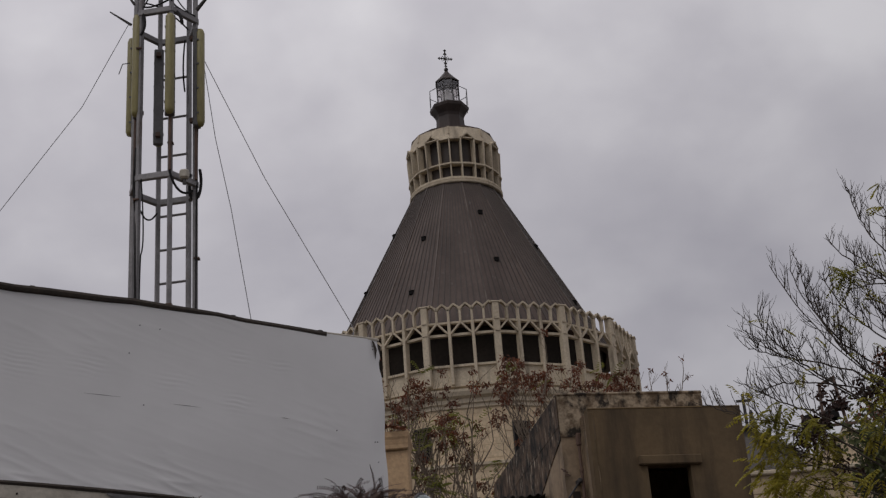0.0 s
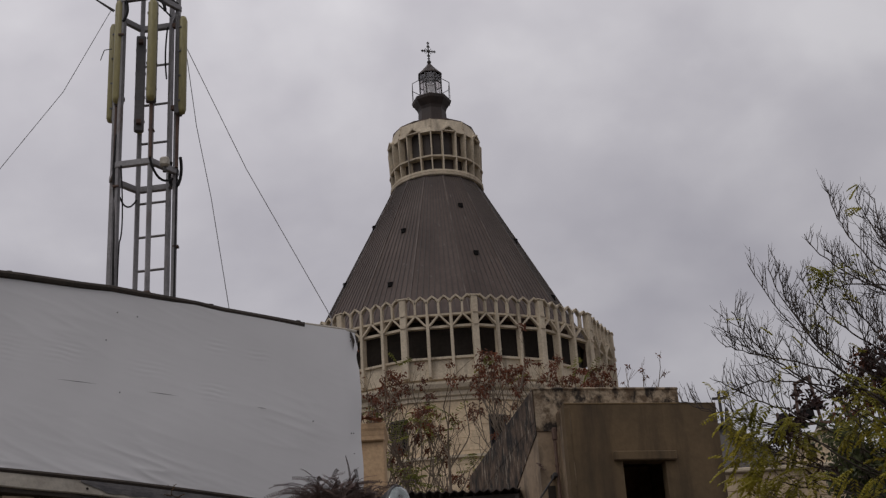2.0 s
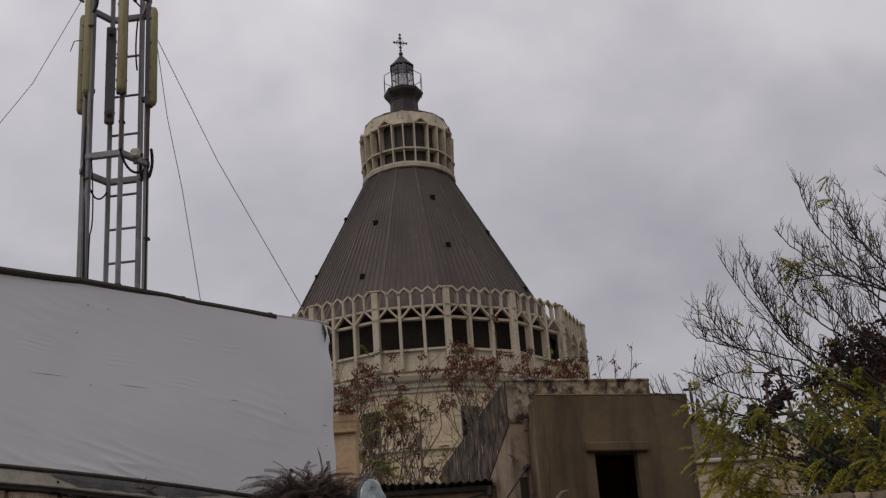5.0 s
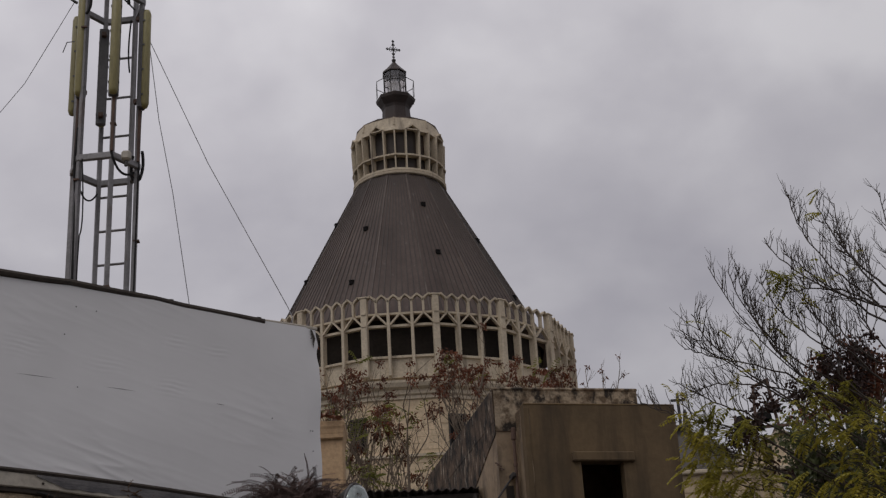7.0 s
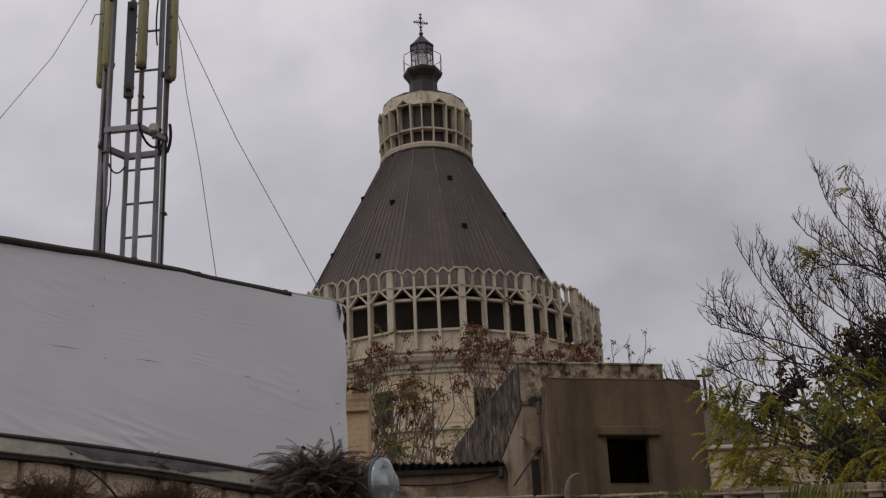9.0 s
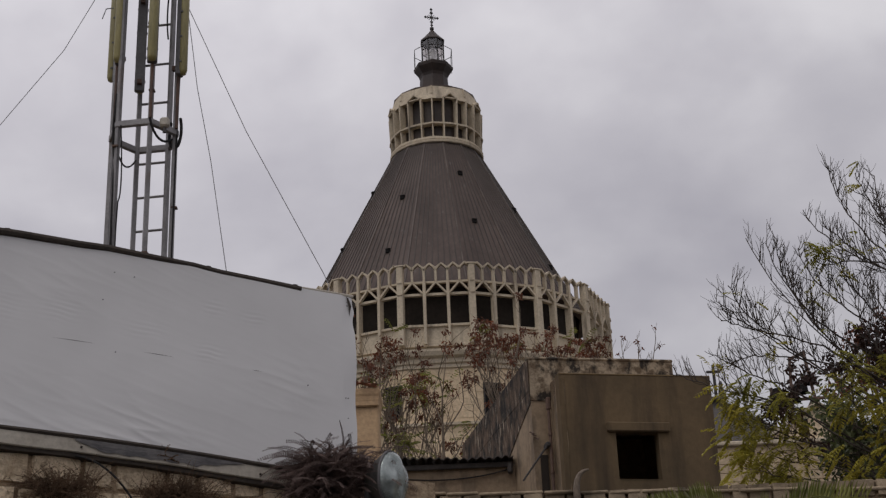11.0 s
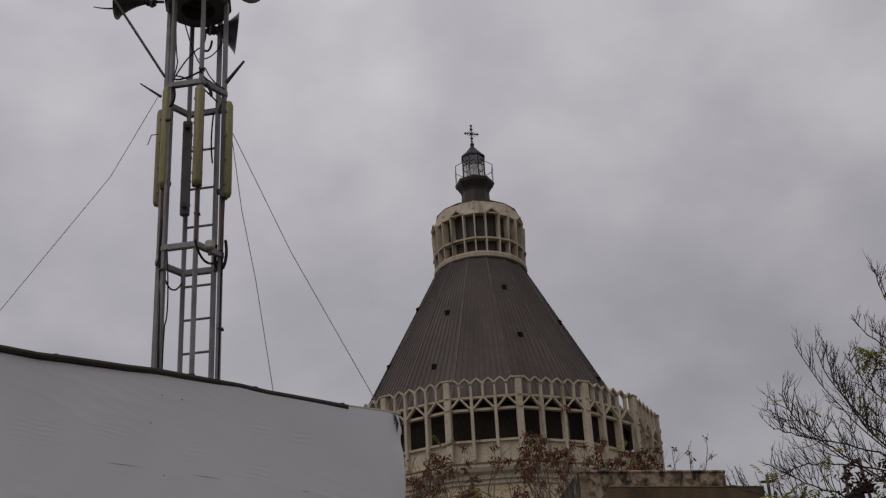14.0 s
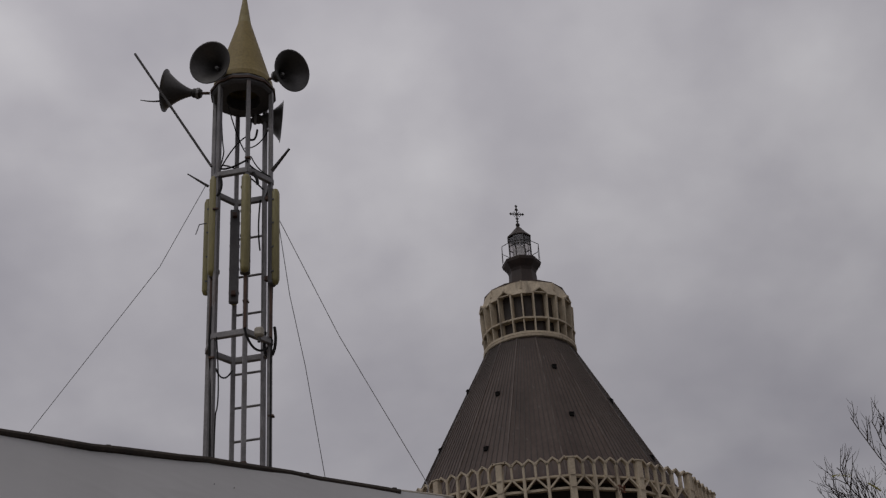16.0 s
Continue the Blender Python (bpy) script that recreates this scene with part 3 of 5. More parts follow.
rail_me = mesh("balcony_rail", Geo().tube([(-rail_w / 2, -RI, 50.76), (rail_w / 2, -RI, 50.76)], 0.024, 5), M_BLACK)
post_me = mesh("balcony_post", Geo().tube([(0, -RA, 49.5), (0, -RA, 50.78)], 0.022, 5), M_BLACK)
for k in range(8):
    a = PL + radians(45 * k)
    part("pane", pane_me, None, lantern, m=spin(a)).visible_shadow = False
    part("upper_pane", upper_pane_me, None, lantern, m=spin(a)).visible_shadow = False
    part("sill_panel", base_me, None, lantern, m=spin(a))
    part("glazing_bar", bar_me, None, lantern, m=spin(a))
    part("head_bar", head_bar_me, None, lantern, m=spin(a))
    part("balcony_rail", rail_me, None, lantern, m=spin(a))
    part("mullion", mull_me, None, lantern, m=spin(a + radians(22.5)))
    part("balcony_post", post_me, None, lantern, m=spin(a + radians(22.5)))
part("lantern_roof", Geo().lathe([(0.86, 51.55), (0.86, 51.63), (0.50, 52.02), (0.22, 52.38), (0.05, 52.62), (0.0, 52.62), (0.0, 51.6)], 8, (CX, CY, 0), PL + radians(22.5), False), M_NECK, lantern)
part("ball", Geo().lathe([(0.001, 52.52)] + [(0.15 * math.sin(t), 52.69 - 0.15 * math.cos(t)) for t in (0.5, 1.0, 1.57, 2.1, 2.6)] + [(0.001, 52.84)], 12, (CX, CY, 0)), M_BLACK, lantern, smooth=True)
cross = Geo().tube([(0, 0, 52.6), (0, 0, 54.1)], 0.045, 6).tube([(-0.42, 0, 53.45), (0.42, 0, 53.45)], 0.04, 6)
for x, z in ((0, 54.1), (-0.42, 53.45), (0.42, 53.45)):
    for dx, dz in ((0, 0.06), (-0.06, 0), (0.06, 0), (0, -0.06)):
        cross.tube([(x + dx - 0.03, 0, z + dz), (x + dx + 0.03, 0, z + dz)], 0.045, 6)
for s in (-1, 1):
    for u in (-1, 1):
        cross.tube([(s * 0.05, 0, 53.45 + u * 0.05), (s * 0.20, 0, 53.45 + u * 0.20)], 0.025, 5)
        cross.tube([(s * 0.26, 0, 53.45 + u * 0.02), (s * 0.26, 0, 53.45 + u * 0.12)], 0.03, 5)
        cross.tube([(s * 0.03, 0, 53.45 + u * 0.32), (s * 0.12, 0, 53.45 + u * 0.32)], 0.03, 5)
for z in (52.85, 53.05, 53.85):
    cross.tube([(-0.09, 0, z), (0.09, 0, z)], 0.04, 6)
part("roof_cross", cross.moved(Matrix.Translation((CX, CY, 0.12)) @ Matrix.Rotation(0.3, 4, "Z")), M_BLACK, lantern, "ornate black iron cross")
# windows of the drum wall, on every other face
def window_x(k):
    return (-0.95 if k >= 0 else 1.24) if k % 2 == 0 else None


for k in range(-8, 8):
    wx = window_x(k)
    if wx is None:
        continue
    a = PH + (k + 0.5) * STEP
    apo = 9.8 * math.cos(STEP / 2)
    m = spin(a) @ Matrix.Translation((wx, 0, 0))
    # flat plate: the unlit depth of the window is in its black colour
    w = part("drum_window", Geo().box((0, -apo - 0.005, 23.72), (0.86, 0.03, 1.7)), M_VENT, wall, "drum window coloured black for its unlit inside", m=m)
    wf = Geo()
    for x in (-0.46, 0.46):
        wf.box((x, -apo - 0.03, 23.72), (0.07, 0.09, 1.84))
    wf.box((0, -apo - 0.03, 22.84), (1.0, 0.11, 0.08)).box((0, -apo - 0.03, 24.6), (1.0, 0.09, 0.08)).box((0, -apo - 0.03, 23.4), (0.86, 0.05, 0.04)).box((0, -apo - 0.03, 23.7), (0.04, 0.05, 1.7))
    part("window_frame", mesh("window_frame", wf, M_BLACK), None, w, m=m)
# limestone courses on the faces towards the street
courses = Geo()
rnd = random.Random(5)
for k in range(-4, 4):
    a = PH + (k + 0.5) * STEP
    apo, hw = 9.8 * math.cos(STEP / 2), 9.8 * math.sin(STEP / 2)
    m = spin(a)
    z = 14.0
    while z < 25.3:
        h = 0.36
        x = -hw + 0.01 - rnd.random() * 0.4
        while x < hw:
            w_ = 0.5 + rnd.random() * 0.35
            x0, x1 = max(x, -hw + 0.01), min(x + w_ - 0.02, hw - 0.01)
            wx = window_x(k)
            hole = wx is not None and 22.6 < z + h / 2 < 24.8 and x1 > wx - 0.52 and x0 < wx + 0.52
            if x1 - x0 > 0.05 and not hole:
                d = 0.02 + rnd.random() * 0.012
                gg = Geo().box(((x0 + x1) / 2, -apo - d / 2 + 0.001, z + h / 2), (x1 - x0, d, h - 0.02))
                courses.add([m @ Vector(p) for p in gg.v], gg.f)
            x += w_
        z += h
part("stonework", courses, M_STONE, wall, kind="stuff")

# ---- loudspeaker mast on the flat roof ----
MX, MY = -3.32, 14.0
ROOF_Z = 4.35
HR = 0.356
MPH = radians(23.4)
mast = thing("loudspeaker_mast", (MX, MY, ROOF_Z), "grey steel lattice mast with a mustard conical cap", "mast")


def hexa(i, r=HR):
    t = MPH + i * math.pi / 3
    return MX + r * math.sin(t), MY - r * math.cos(t)


rnd = random.Random(2)
leg_me = mesh("leg", Geo().chamfer_box((0, 0, (ROOF_Z + 12.3) / 2), (0.05, 0.05, 12.3 - ROOF_Z), 0.006), M_STEEL)
for i in range(6):
    x, y = hexa(i)
    part("leg", leg_me, None, mast, m=Matrix.Translation((x, y, 0)) @ Matrix.Rotation(MPH + i * math.pi / 3, 4, "Z"))
for z in (6.8, 8.82, 10.92):
    for i in range(6):
        (x0, y0), (x1, y1) = hexa(i, HR + 0.015), hexa(i + 1, HR + 0.015)
        a = math.atan2(y1 - y0, x1 - x0)
        part("ring_bar", Geo().chamfer_box((0, 0, 0), (HR + 0.03, 0.05, 0.075), 0.008), M_STEEL, mast,
             m=Matrix.Translation(((x0 + x1) / 2, (y0 + y1) / 2, z)) @ Matrix.Rotation(a, 4, "Z"))
# rungs between two of the rear legs
(xa, ya), (xb, yb) = hexa(3), hexa(2)
for z in (4.9, 5.3, 5.7, 6.1, 6.5, 6.98, 7.43, 7.83, 8.23, 8.64, 9.39, 9.885, 10.40):
    part("rung", Geo().tube([(xa, ya, z), (xb, yb, z)], 0.014, 6), M_STEEL, mast)
# head plate: a dark collar with a round hole, cap cone above
head = part("head_plate", Geo().lathe([(0.21, 12.18), (0.36, 12.18), (0.385, 12.21), (0.385, 12.30), (0.36, 12.33), (0.21, 12.33)], 12, (MX, MY, 0), MPH, True), M_GREYP, mast, "dark grey head plate with a round hole")
part("rim_bracket", Geo().lathe([(0.385, 12.24), (0.405, 12.24), (0.405, 12.27), (0.385, 12.27)], 12, (MX, MY, 0), MPH, True), M_RUST, head)
cap = part("cap_cone", Geo().lathe([(0.365, 12.33), (0.36, 12.40), (0.335, 12.46), (0.085, 13.36), (0.06, 13.36), (0.2, 12.4)], 36, (MX, MY, 0), 0, True), M_CAP, mast, "mustard painted conical cap")
part("cap_tip", Geo().lathe([(0.088, 13.34), (0.012, 13.88), (0.0, 13.86)], 24, (MX, MY, 0)), M_CAPTOP, cap, "worn pale cap tip")
# slanting rod and short arms
part("slanting_rod", Geo().tube([(-4.622, 13.72, 12.86), (-3.625, 13.75, 11.085)], 0.015, 6), M_BLACK, mast)
part("side_arm", Geo().tube([(-3.92, 13.8, 11.05), (-3.68, 13.85, 10.88)], [0.008, 0.018], 5), M_BLACK, mast)
part("side_arm", Geo().tube([(-2.93, 13.85, 11.0), (-2.70, 13.75, 11.22)], [0.024, 0.014], 5), M_BLACK, mast)
part("side_arm", Geo().tube(bez((-4.2, 13.9, 12.25), (-4.35, 13.9, 12.2), (-4.56, 13.85, 12.24), 5), [0.014, 0.012, 0.012, 0.01, 0.008, 0.006], 5), M_BLACK, mast)
jb = part("junction_box", Geo().chamfer_box((-3.02, 13.66, 8.80), (0.10, 0.08, 0.11), 0.02), M_TROUGH, mast, "dirty white junction box")
part("cable_gland", Geo().tube([(-3.02, 13.66, 8.74), (-3.02, 13.66, 8.68)], 0.02, 6), M_BLACK, jb)
# cables
cab = lambda *p, r=0.01: part("cable", Geo().tube([q for i in range(0, len(p) - 2, 2) for q in bez(p[i], p[i + 1], p[i + 2], 8)[:]], r, 5), M_RUBBER, mast)
x0, y0 = hexa(0); x1, y1 = hexa(1); x5, y5 = hexa(5); x4, y4 = hexa(4); x2, y2 = hexa(2)
cab((x0, y0 - 0.04, 8.85), (x0 + 0.08, y0, 8.5), (x1 - 0.02, y1, 8.75), r=0.014)
cab((-3.539, 13.85, 8.511), (-3.509, 14.05, 8.383), (-3.462, 14.28, 8.671), r=0.010)
cab((x5 - 0.03, y5, 9.2), (x5 - 0.05, y5, 8.9), (x5 - 0.05, y5, 8.8), (x5 - 0.05, y5, 8.6), (x5 - 0.02, y5, 8.4), (x5 - 0.01, y5 - 0.035, 7.8), (x5, y5 - 0.035, 7.0), r=0.014)
cab((x5 + 0.04, y5 - 0.04, 8.8), (x5 + 0.10, y5 - 0.04, 8.0), (x5 + 0.05, y5 - 0.04, 7.9), (x5 + 0.03, y5 - 0.04, 7.4), (x5 + 0.07, y5 - 0.04, 6.4), r=0.008)
cab((x1 + 0.05, y1, 9.0), (x1 + 0.085, y1, 8.8), (x1 + 0.03, y1, 8.66), r=0.018)
cab((x1 + 0.03, y1, 8.66), (x1 - 0.1, y1, 8.6), (x1 - 0.05, y1, 8.95), r=0.018)
cab((x1 + 0.03, y1 - 0.02, 9.5), (x1 + 0.015, y1 - 0.03, 8.9), (x1 + 0.015, y1 - 0.035, 6.5), r=0.010)
cab((x5 + 0.02, y5, 11.02), (MX - 0.1, y0, 10.94), (x0, y0 - 0.03, 11.05), (MX + 0.15, y0, 10.95), (x1, y1 - 0.02, 10.98), r=0.012)
cab((x5 + 0.05, y5, 11.06), (MX, MY, 11.2), (x2, y2, 11.02), r=0.010)
cab((x5 + 0.02, y5, 12.2), (MX - 0.22, MY - 0.2, 11.6), (x5 + 0.06, y5, 11.25), (x5 + 0.05, y5, 11.1), (x4, y4, 11.0), r=0.008)
cab((x5 + 0.1, y5, 11.9), (MX, MY, 11.35), (MX + 0.12, MY - 0.05, 11.3), (MX + 0.2, MY, 11.1), (x1, y1, 11.0), r=0.008)
cab((x4, y4, 11.05), (MX - 0.15, MY, 11.5), (MX + 0.02, MY, 11.62), (MX + 0.12, MY, 11.66), (MX + 0.1, MY, 11.9), r=0.009)
cab((MX + 0.06, MY, 11.62), (MX + 0.16, MY, 11.5), (MX + 0.18, MY, 11.72), r=0.014)
cab((x1, y1, 11.75), (MX + 0.22, MY, 11.42), (MX + 0.05, MY - 0.1, 11.4), r=0.008)
cab((x2 - 0.05, y2, 10.9), (x2 - 0.09, y2, 10.5), (x2 - 0.05, y2, 10.2), r=0.010)
cab((x0 + 0.06, y0 + 0.02, 10.9), (x0 + 0.12, y0, 10.8), (x0 + 0.12, y0, 10.72), r=0.020)
cab((x5 - 0.0, y5 - 0.03, 10.62), (x5 + 0.08, y5 - 0.03, 10.72), (x5 + 0.03, y5 - 0.03, 10.9), r=0.016)
for i in range(7):
    z = 7.3 + i * 0.63
    x, y = hexa((0, 1, 5)[i % 3], HR + 0.02)
    part("cable_tie", Geo().box((x, y, z), (0.062, 0.062, 0.018)), M_RUST, mast)


def batten_light(x, y, z0, z1, yaw, label, flip=False):
    t = thing("batten_light", (x, y, z0), label, "light fitting", "batten lights on the mast")
    m = Matrix.Translation((x, y, 0)) @ Matrix.Rotation(yaw, 4, "Z")
    zc, h = (z0 + z1) / 2, z1 - z0
    part("body", Geo().chamfer_box((0, 0.035, zc), (0.11, 0.06, h), 0.012), M_GREYP, t, m=m)
    d = part("diffuser", Geo().lathe([(0.001, z0 + 0.0), (0.038, z0 + 0.015), (0.052, z0 + 0.06), (0.052, z1 - 0.06), (0.038, z1 - 0.015), (0.001, z1)], 12), M_OLIVE, t, "yellowed plastic diffuser",
             m=m @ Matrix.Translation((0, -0.005, 0)) @ Matrix.Diagonal((1.0, 1.0, 1, 1)), smooth=True)
    for k in range(4):
        zz = z0 + h * (0.12 + 0.25 * k)
        for s in (-1, 1):
            part("clip", Geo().box((s * 0.057, 0.0, zz), (0.006, 0.03, 0.02)), M_GREYP, t, m=m)
    for zz in (z1 - 0.1, z0 + 0.1):
        part("bracket", Geo().box((0, 0.085, zz), (0.05, 0.06, 0.05)), M_RUST, t, m=m)
    return t


FIT = "grey batten light with a yellowed diffuser on a mast leg"
batten_light(-3.58, 13.74, 9.60, 10.93, radians(-20), FIT)
batten_light(-3.745, 14.16, 9.60, 10.90, radians(-85), FIT)
batten_light(-3.165, 13.56, 9.50, 10.79, radians(8), FIT)
batten_light(-3.447, 14.235, 9.485, 10.735, radians(190), "grey batten light seen from its metal back")
batten_light(-2.90, 13.88, 9.49, 10.76, radians(75), FIT)
# rusty conduit below the fittings
for x, y, z0 in ((-3.60, 13.80, 8.85), (-3.17, 13.62, 8.85), (-2.945, 13.90, 8.85)):
    part("conduit", Geo().tube([(x, y, z0), (x, y, 9.62)], 0.018, 6), M_RUST, mast)


def loudspeaker(mouth, back, r, label):
    mouth, back = Vector(mouth), Vector(back)
    d = (mouth - back).normalized()
    L = (mouth - back).length
    t = thing("horn_loudspeaker", back, label, "loudspeaker", "horn loudspeakers round the mast head")
    m = Matrix.Translation(back) @ d.to_track_quat("Z", "Y").to_matrix().to_4x4()
    prof = [(0.045 + (r - 0.045) * (0.52 * u + 0.48 * u ** 2.2), L * (0.28 + 0.72 * u)) for u in (i / 9 for i in range(10))]
    prof += [(r + 0.012, L * 0.995), (r + 0.012, L * 1.01), (r - 0.004, L * 1.01)] + [(max(a - 0.008, 0.03), b) for a, b in prof[::-1]]
    part("horn", Geo().lathe(prof, 28), M_HORN, t, "dull grey flared horn", m=m, smooth=True)
    part("driver", Geo().lathe([(0.0, 0.0), (0.05, 0.0), (0.06, 0.02), (0.06, 0.10), (0.045, 0.12), (0.045, L * 0.3), (0.0, L * 0.3)], 14), M_BLACK, t, m=m)
    part("reflector", Geo().lathe([(0.0, L * 0.52), (0.018, L * 0.51), (0.021, L * 0.45), (0.014, L * 0.3), (0.0, L * 0.3)], 12), M_HORNIN, t, m=m, smooth=True)
    to = Vector((MX, MY, 12.33))
    foot = to + (back - to).normalized() * 0.42
    part("arm", Geo().tube([back + d * 0.05, foot], 0.018, 6), M_RUST, t)
    part("collar", Geo().lathe([(0.062, 0.03), (0.072, 0.03), (0.072, 0.06), (0.062, 0.06)], 12, close=True), M_STEEL, t, m=m)
    return t


SPK = "grey horn loudspeaker on a short arm"
loudspeaker((-3.575, 13.34, 12.292), (-3.495, 13.66, 12.38), 0.255, SPK)
loudspeaker((-2.62, 13.52, 12.178), (-2.88, 13.74, 12.28), 0.247, SPK)
loudspeaker((-4.285, 13.96, 12.43), (-3.84, 14.0, 12.35), 0.255, "grey horn loudspeaker on a short arm facing sideways")
loudspeaker((-2.92, 14.36, 12.065), (-3.27, 14.26, 12.085), 0.25, "grey horn loudspeaker below the head plate")


def wire(points, r, label, name="guy_wire"):
    pts = []
    for a, b in zip(points, points[1:]):
        pts += [Vector(a).lerp(Vector(b), k / 10) for k in range(10)]
    pts.append(Vector(points[-1]))
    return solo(name, Geo().tube(pts, r, 4), M_WIRE, points[-1], label, "wire", "guy wires of the mast")


GW = "thin dark guy wire from mast to roof"
wire([(-3.73, 13.9, 10.92), (-4.26, 14.0, 9.95), (-5.617, 14.0, 8.04), (-8.1, 14.0, ROOF_Z)], 0.0042, GW)
wire([(-2.93, 14.0, 10.75), (-2.75, 14.0, 9.4), (-2.58, 14.0, 8.50), (-2.379, 14.0, 7.17), (-2.3, 14.0, ROOF_Z)], 0.0042, GW)
wire([(-2.93, 14.0, 10.55), (-2.2, 14.0, 8.83), (-1.356, 14.0, 7.11), (-1.30, 13.9, 6.95), (-1.45, 13.0, ROOF_Z)], 0.0042, GW)
wire([(-3.84, 13.95, 10.30), (-3.80, 13.95, 10.43), (-3.74, 14.05, 10.50)], 0.006, "loose dark wire end on the mast", "loose_wire")

# ---- stone house with tarpaulin screen ----
DR = Vector((math.sin(radians(64)), math.cos(radians(64)), 0))
NR = Vector((DR.y, -DR.x, 0))
P0 = Vector((-0.892, 11.5, 0))


def onwall(u, z, out=0.0):
    return P0 + DR * u + NR * out + Vector((0, 0, z))


ROT = Matrix((DR, -NR, Vector((0, 0, 1)))).transposed()
U0, U1 = -7.5, 0.75
wallg = Geo()
wallg.add([onwall(U0, 0, -0.042), onwall(U1, 0, -0.042), onwall(U1, 0, -5.6), onwall(U0, 0, -5.6),
           onwall(U0, ROOF_Z + 0.015, -0.042), onwall(U1, ROOF_Z + 0.015, -0.042), onwall(U1, ROOF_Z - 0.02, -5.6), onwall(U0, ROOF_Z - 0.02, -5.6)],
          [(0, 1, 5, 4), (1, 2, 6, 5), (2, 3, 7, 6), (3, 0, 4, 7), (4, 5, 6, 7)])
house = solo("stone_house", wallg, M_MORTAR, (P0.x - 2, P0.y - 1, 0), "old honey limestone house below a white screen", "house")


def gutter_z(u):
    v = max(u, -3.2)
    return 4.2415 - 0.1269 * v - 0.0153 * v * v - 0.03 * (u - v)


# tarpaulin: a taut sheet, creased along slanting folds
screen = thing("tarpaulin_screen", onwall(-2.4, ROOF_Z), "white tarpaulin screen stretched over a roof parapet", "screen")


def top_z(u):
    return 5.909 - 0.0715 * u + 0.015 * math.sin(u * 2.5) * min(1, 4.2 + u if u > -4.2 else 0)


def bot_z(u):
    return gutter_z(u) + 0.0


NU, NV = 340, 150
US0 = -6.0
# short ripples: place, half size and strength
RIPPLES = ((-2.40, 5.52, 0.13, 0.09, 0.0010), (-1.20, 5.66, 0.08, 0.06, 0.0010), (-0.86, 5.61, 0.09, 0.05, 0.0010), (-1.22, 5.27, 0.10, 0.07, 0.0012), (-1.75, 5.42, 0.14, 0.07, 0.0007), (-2.95, 5.5, 0.2, 0.12, 0.0009))


def end_shift(z):
    """How far the loose end of the sheet strays from the post."""
    bulge = math.exp(-((z - 5.76) / 0.06) ** 2) * 0.022
    return 0.034 * min(1, max(0, (5.72 - z) / 0.15)) + bulge + 0.005 * math.sin(z * 11)


verts = []
for i in range(NU + 1):
    u = US0 + (0 - US0) * (1 - (1 - i / NU) ** 1.25)
    for j in range(NV + 1):
        v = j / NV
        z = bot_z(u) + (top_z(u) - bot_z(u)) * v
        s, c = math.sin(0.30), math.cos(0.30)
        a, b = u * c - (z - 5) * s, u * s + (z - 5) * c
        fold = 0.0
        for fa, fb, k in ((0.8, 4.5, 0.6), (1.2, 11.0, 0.35), (2.4, 26.0, 0.12)):
            ridge = 1 - abs(noise.noise(Vector((a * fa, b * fb, 3.1 + fb))) * 2.2)
            fold += k * max(0, ridge) ** 3
        patch = max(0, noise.noise(Vector((u * 1.1, z * 1.8, 1.5))) + 0.10)
        low = max(0, 1 - v * 2.4) ** 0.8 * min(1, max(0.25, (-0.9 - u) / 1.0))
        w = 0.0008 + 0.0135 * low * (0.35 + patch * 1.5) + 0.0110 * patch * patch
        slow = noise.noise(Vector((u * 0.5, z * 0.8, 9.0))) * 0.03
        for ru, rz, hu, hz, amp in RIPPLES:
            g2 = ((u - ru) / hu) ** 2 + ((z - rz) / hz) ** 2
            if g2 < 6:
                slow += 1.5 * amp * math.exp(-g2) * math.sin((z - rz + 0.12 * (u - ru)) * 165 + 2.5 * noise.noise(Vector((u * 7, z * 5, ru))))
        curl = 0.02 * max(0, 1 + u / 0.10) * (0.4 + math.sin(z * 9) * 0.3) if u > -0.10 else 0
        verts.append(onwall(u + end_shift(z) * max(0, 1 + u / 0.35), z, 0.02 + fold * w + slow - curl))
faces = [(i * (NV + 1) + j, (i + 1) * (NV + 1) + j, (i + 1) * (NV + 1) + j + 1, i * (NV + 1) + j + 1) for i in range(NU) for j in range(NV)]
gs = Geo(); gs.add(verts, faces)
sheet = part("sheet", gs, M_SHEET, screen, "creased white plastic sheet", smooth=True)
# side return of the sheet at its free end
ret = Geo()
for j in range(13):
    z = 4.28 + j * 0.123
    k = 0.06 + 0.05 * math.sin(j * 1.3)
    ret.add([onwall(0.0, z, 0.0), onwall(0.03, z, -0.25), onwall(0.03, z + 0.123, -0.25), onwall(0.0, z + 0.123, 0.0)], [(0, 1, 2, 3)])
part("sheet_return", ret, M_SHEET, screen, smooth=True)
back = Geo()
back.add([onwall(US0, 4.3, -0.06), onwall(-0.02, 4.3, -0.06), onwall(-0.02, top_z(0) - 0.03, -0.06), onwall(US0, top_z(US0) - 0.03, -0.06),
          onwall(US0, 4.3, -0.24), onwall(-0.02, 4.3, -0.24), onwall(-0.02, top_z(0) - 0.03, -0.24), onwall(US0, top_z(US0) - 0.03, -0.24)],
         [(0, 1, 2, 3), (4, 7, 6, 5), (0, 4, 5, 1), (1, 5, 6, 2), (2, 6, 7, 3), (3, 7, 4, 0)])
part("backing_panel", back, M_RAIL, screen)
part("top_rail", Geo().tube([onwall(US0 + i * 5.55 / 24, top_z(US0 + i * 5.55 / 24) - 0.002 + 0.004 * math.sin(i * 2.3), 0.004) for i in range(25)], 0.032, 8), M_RAIL, screen, "dark top rail")
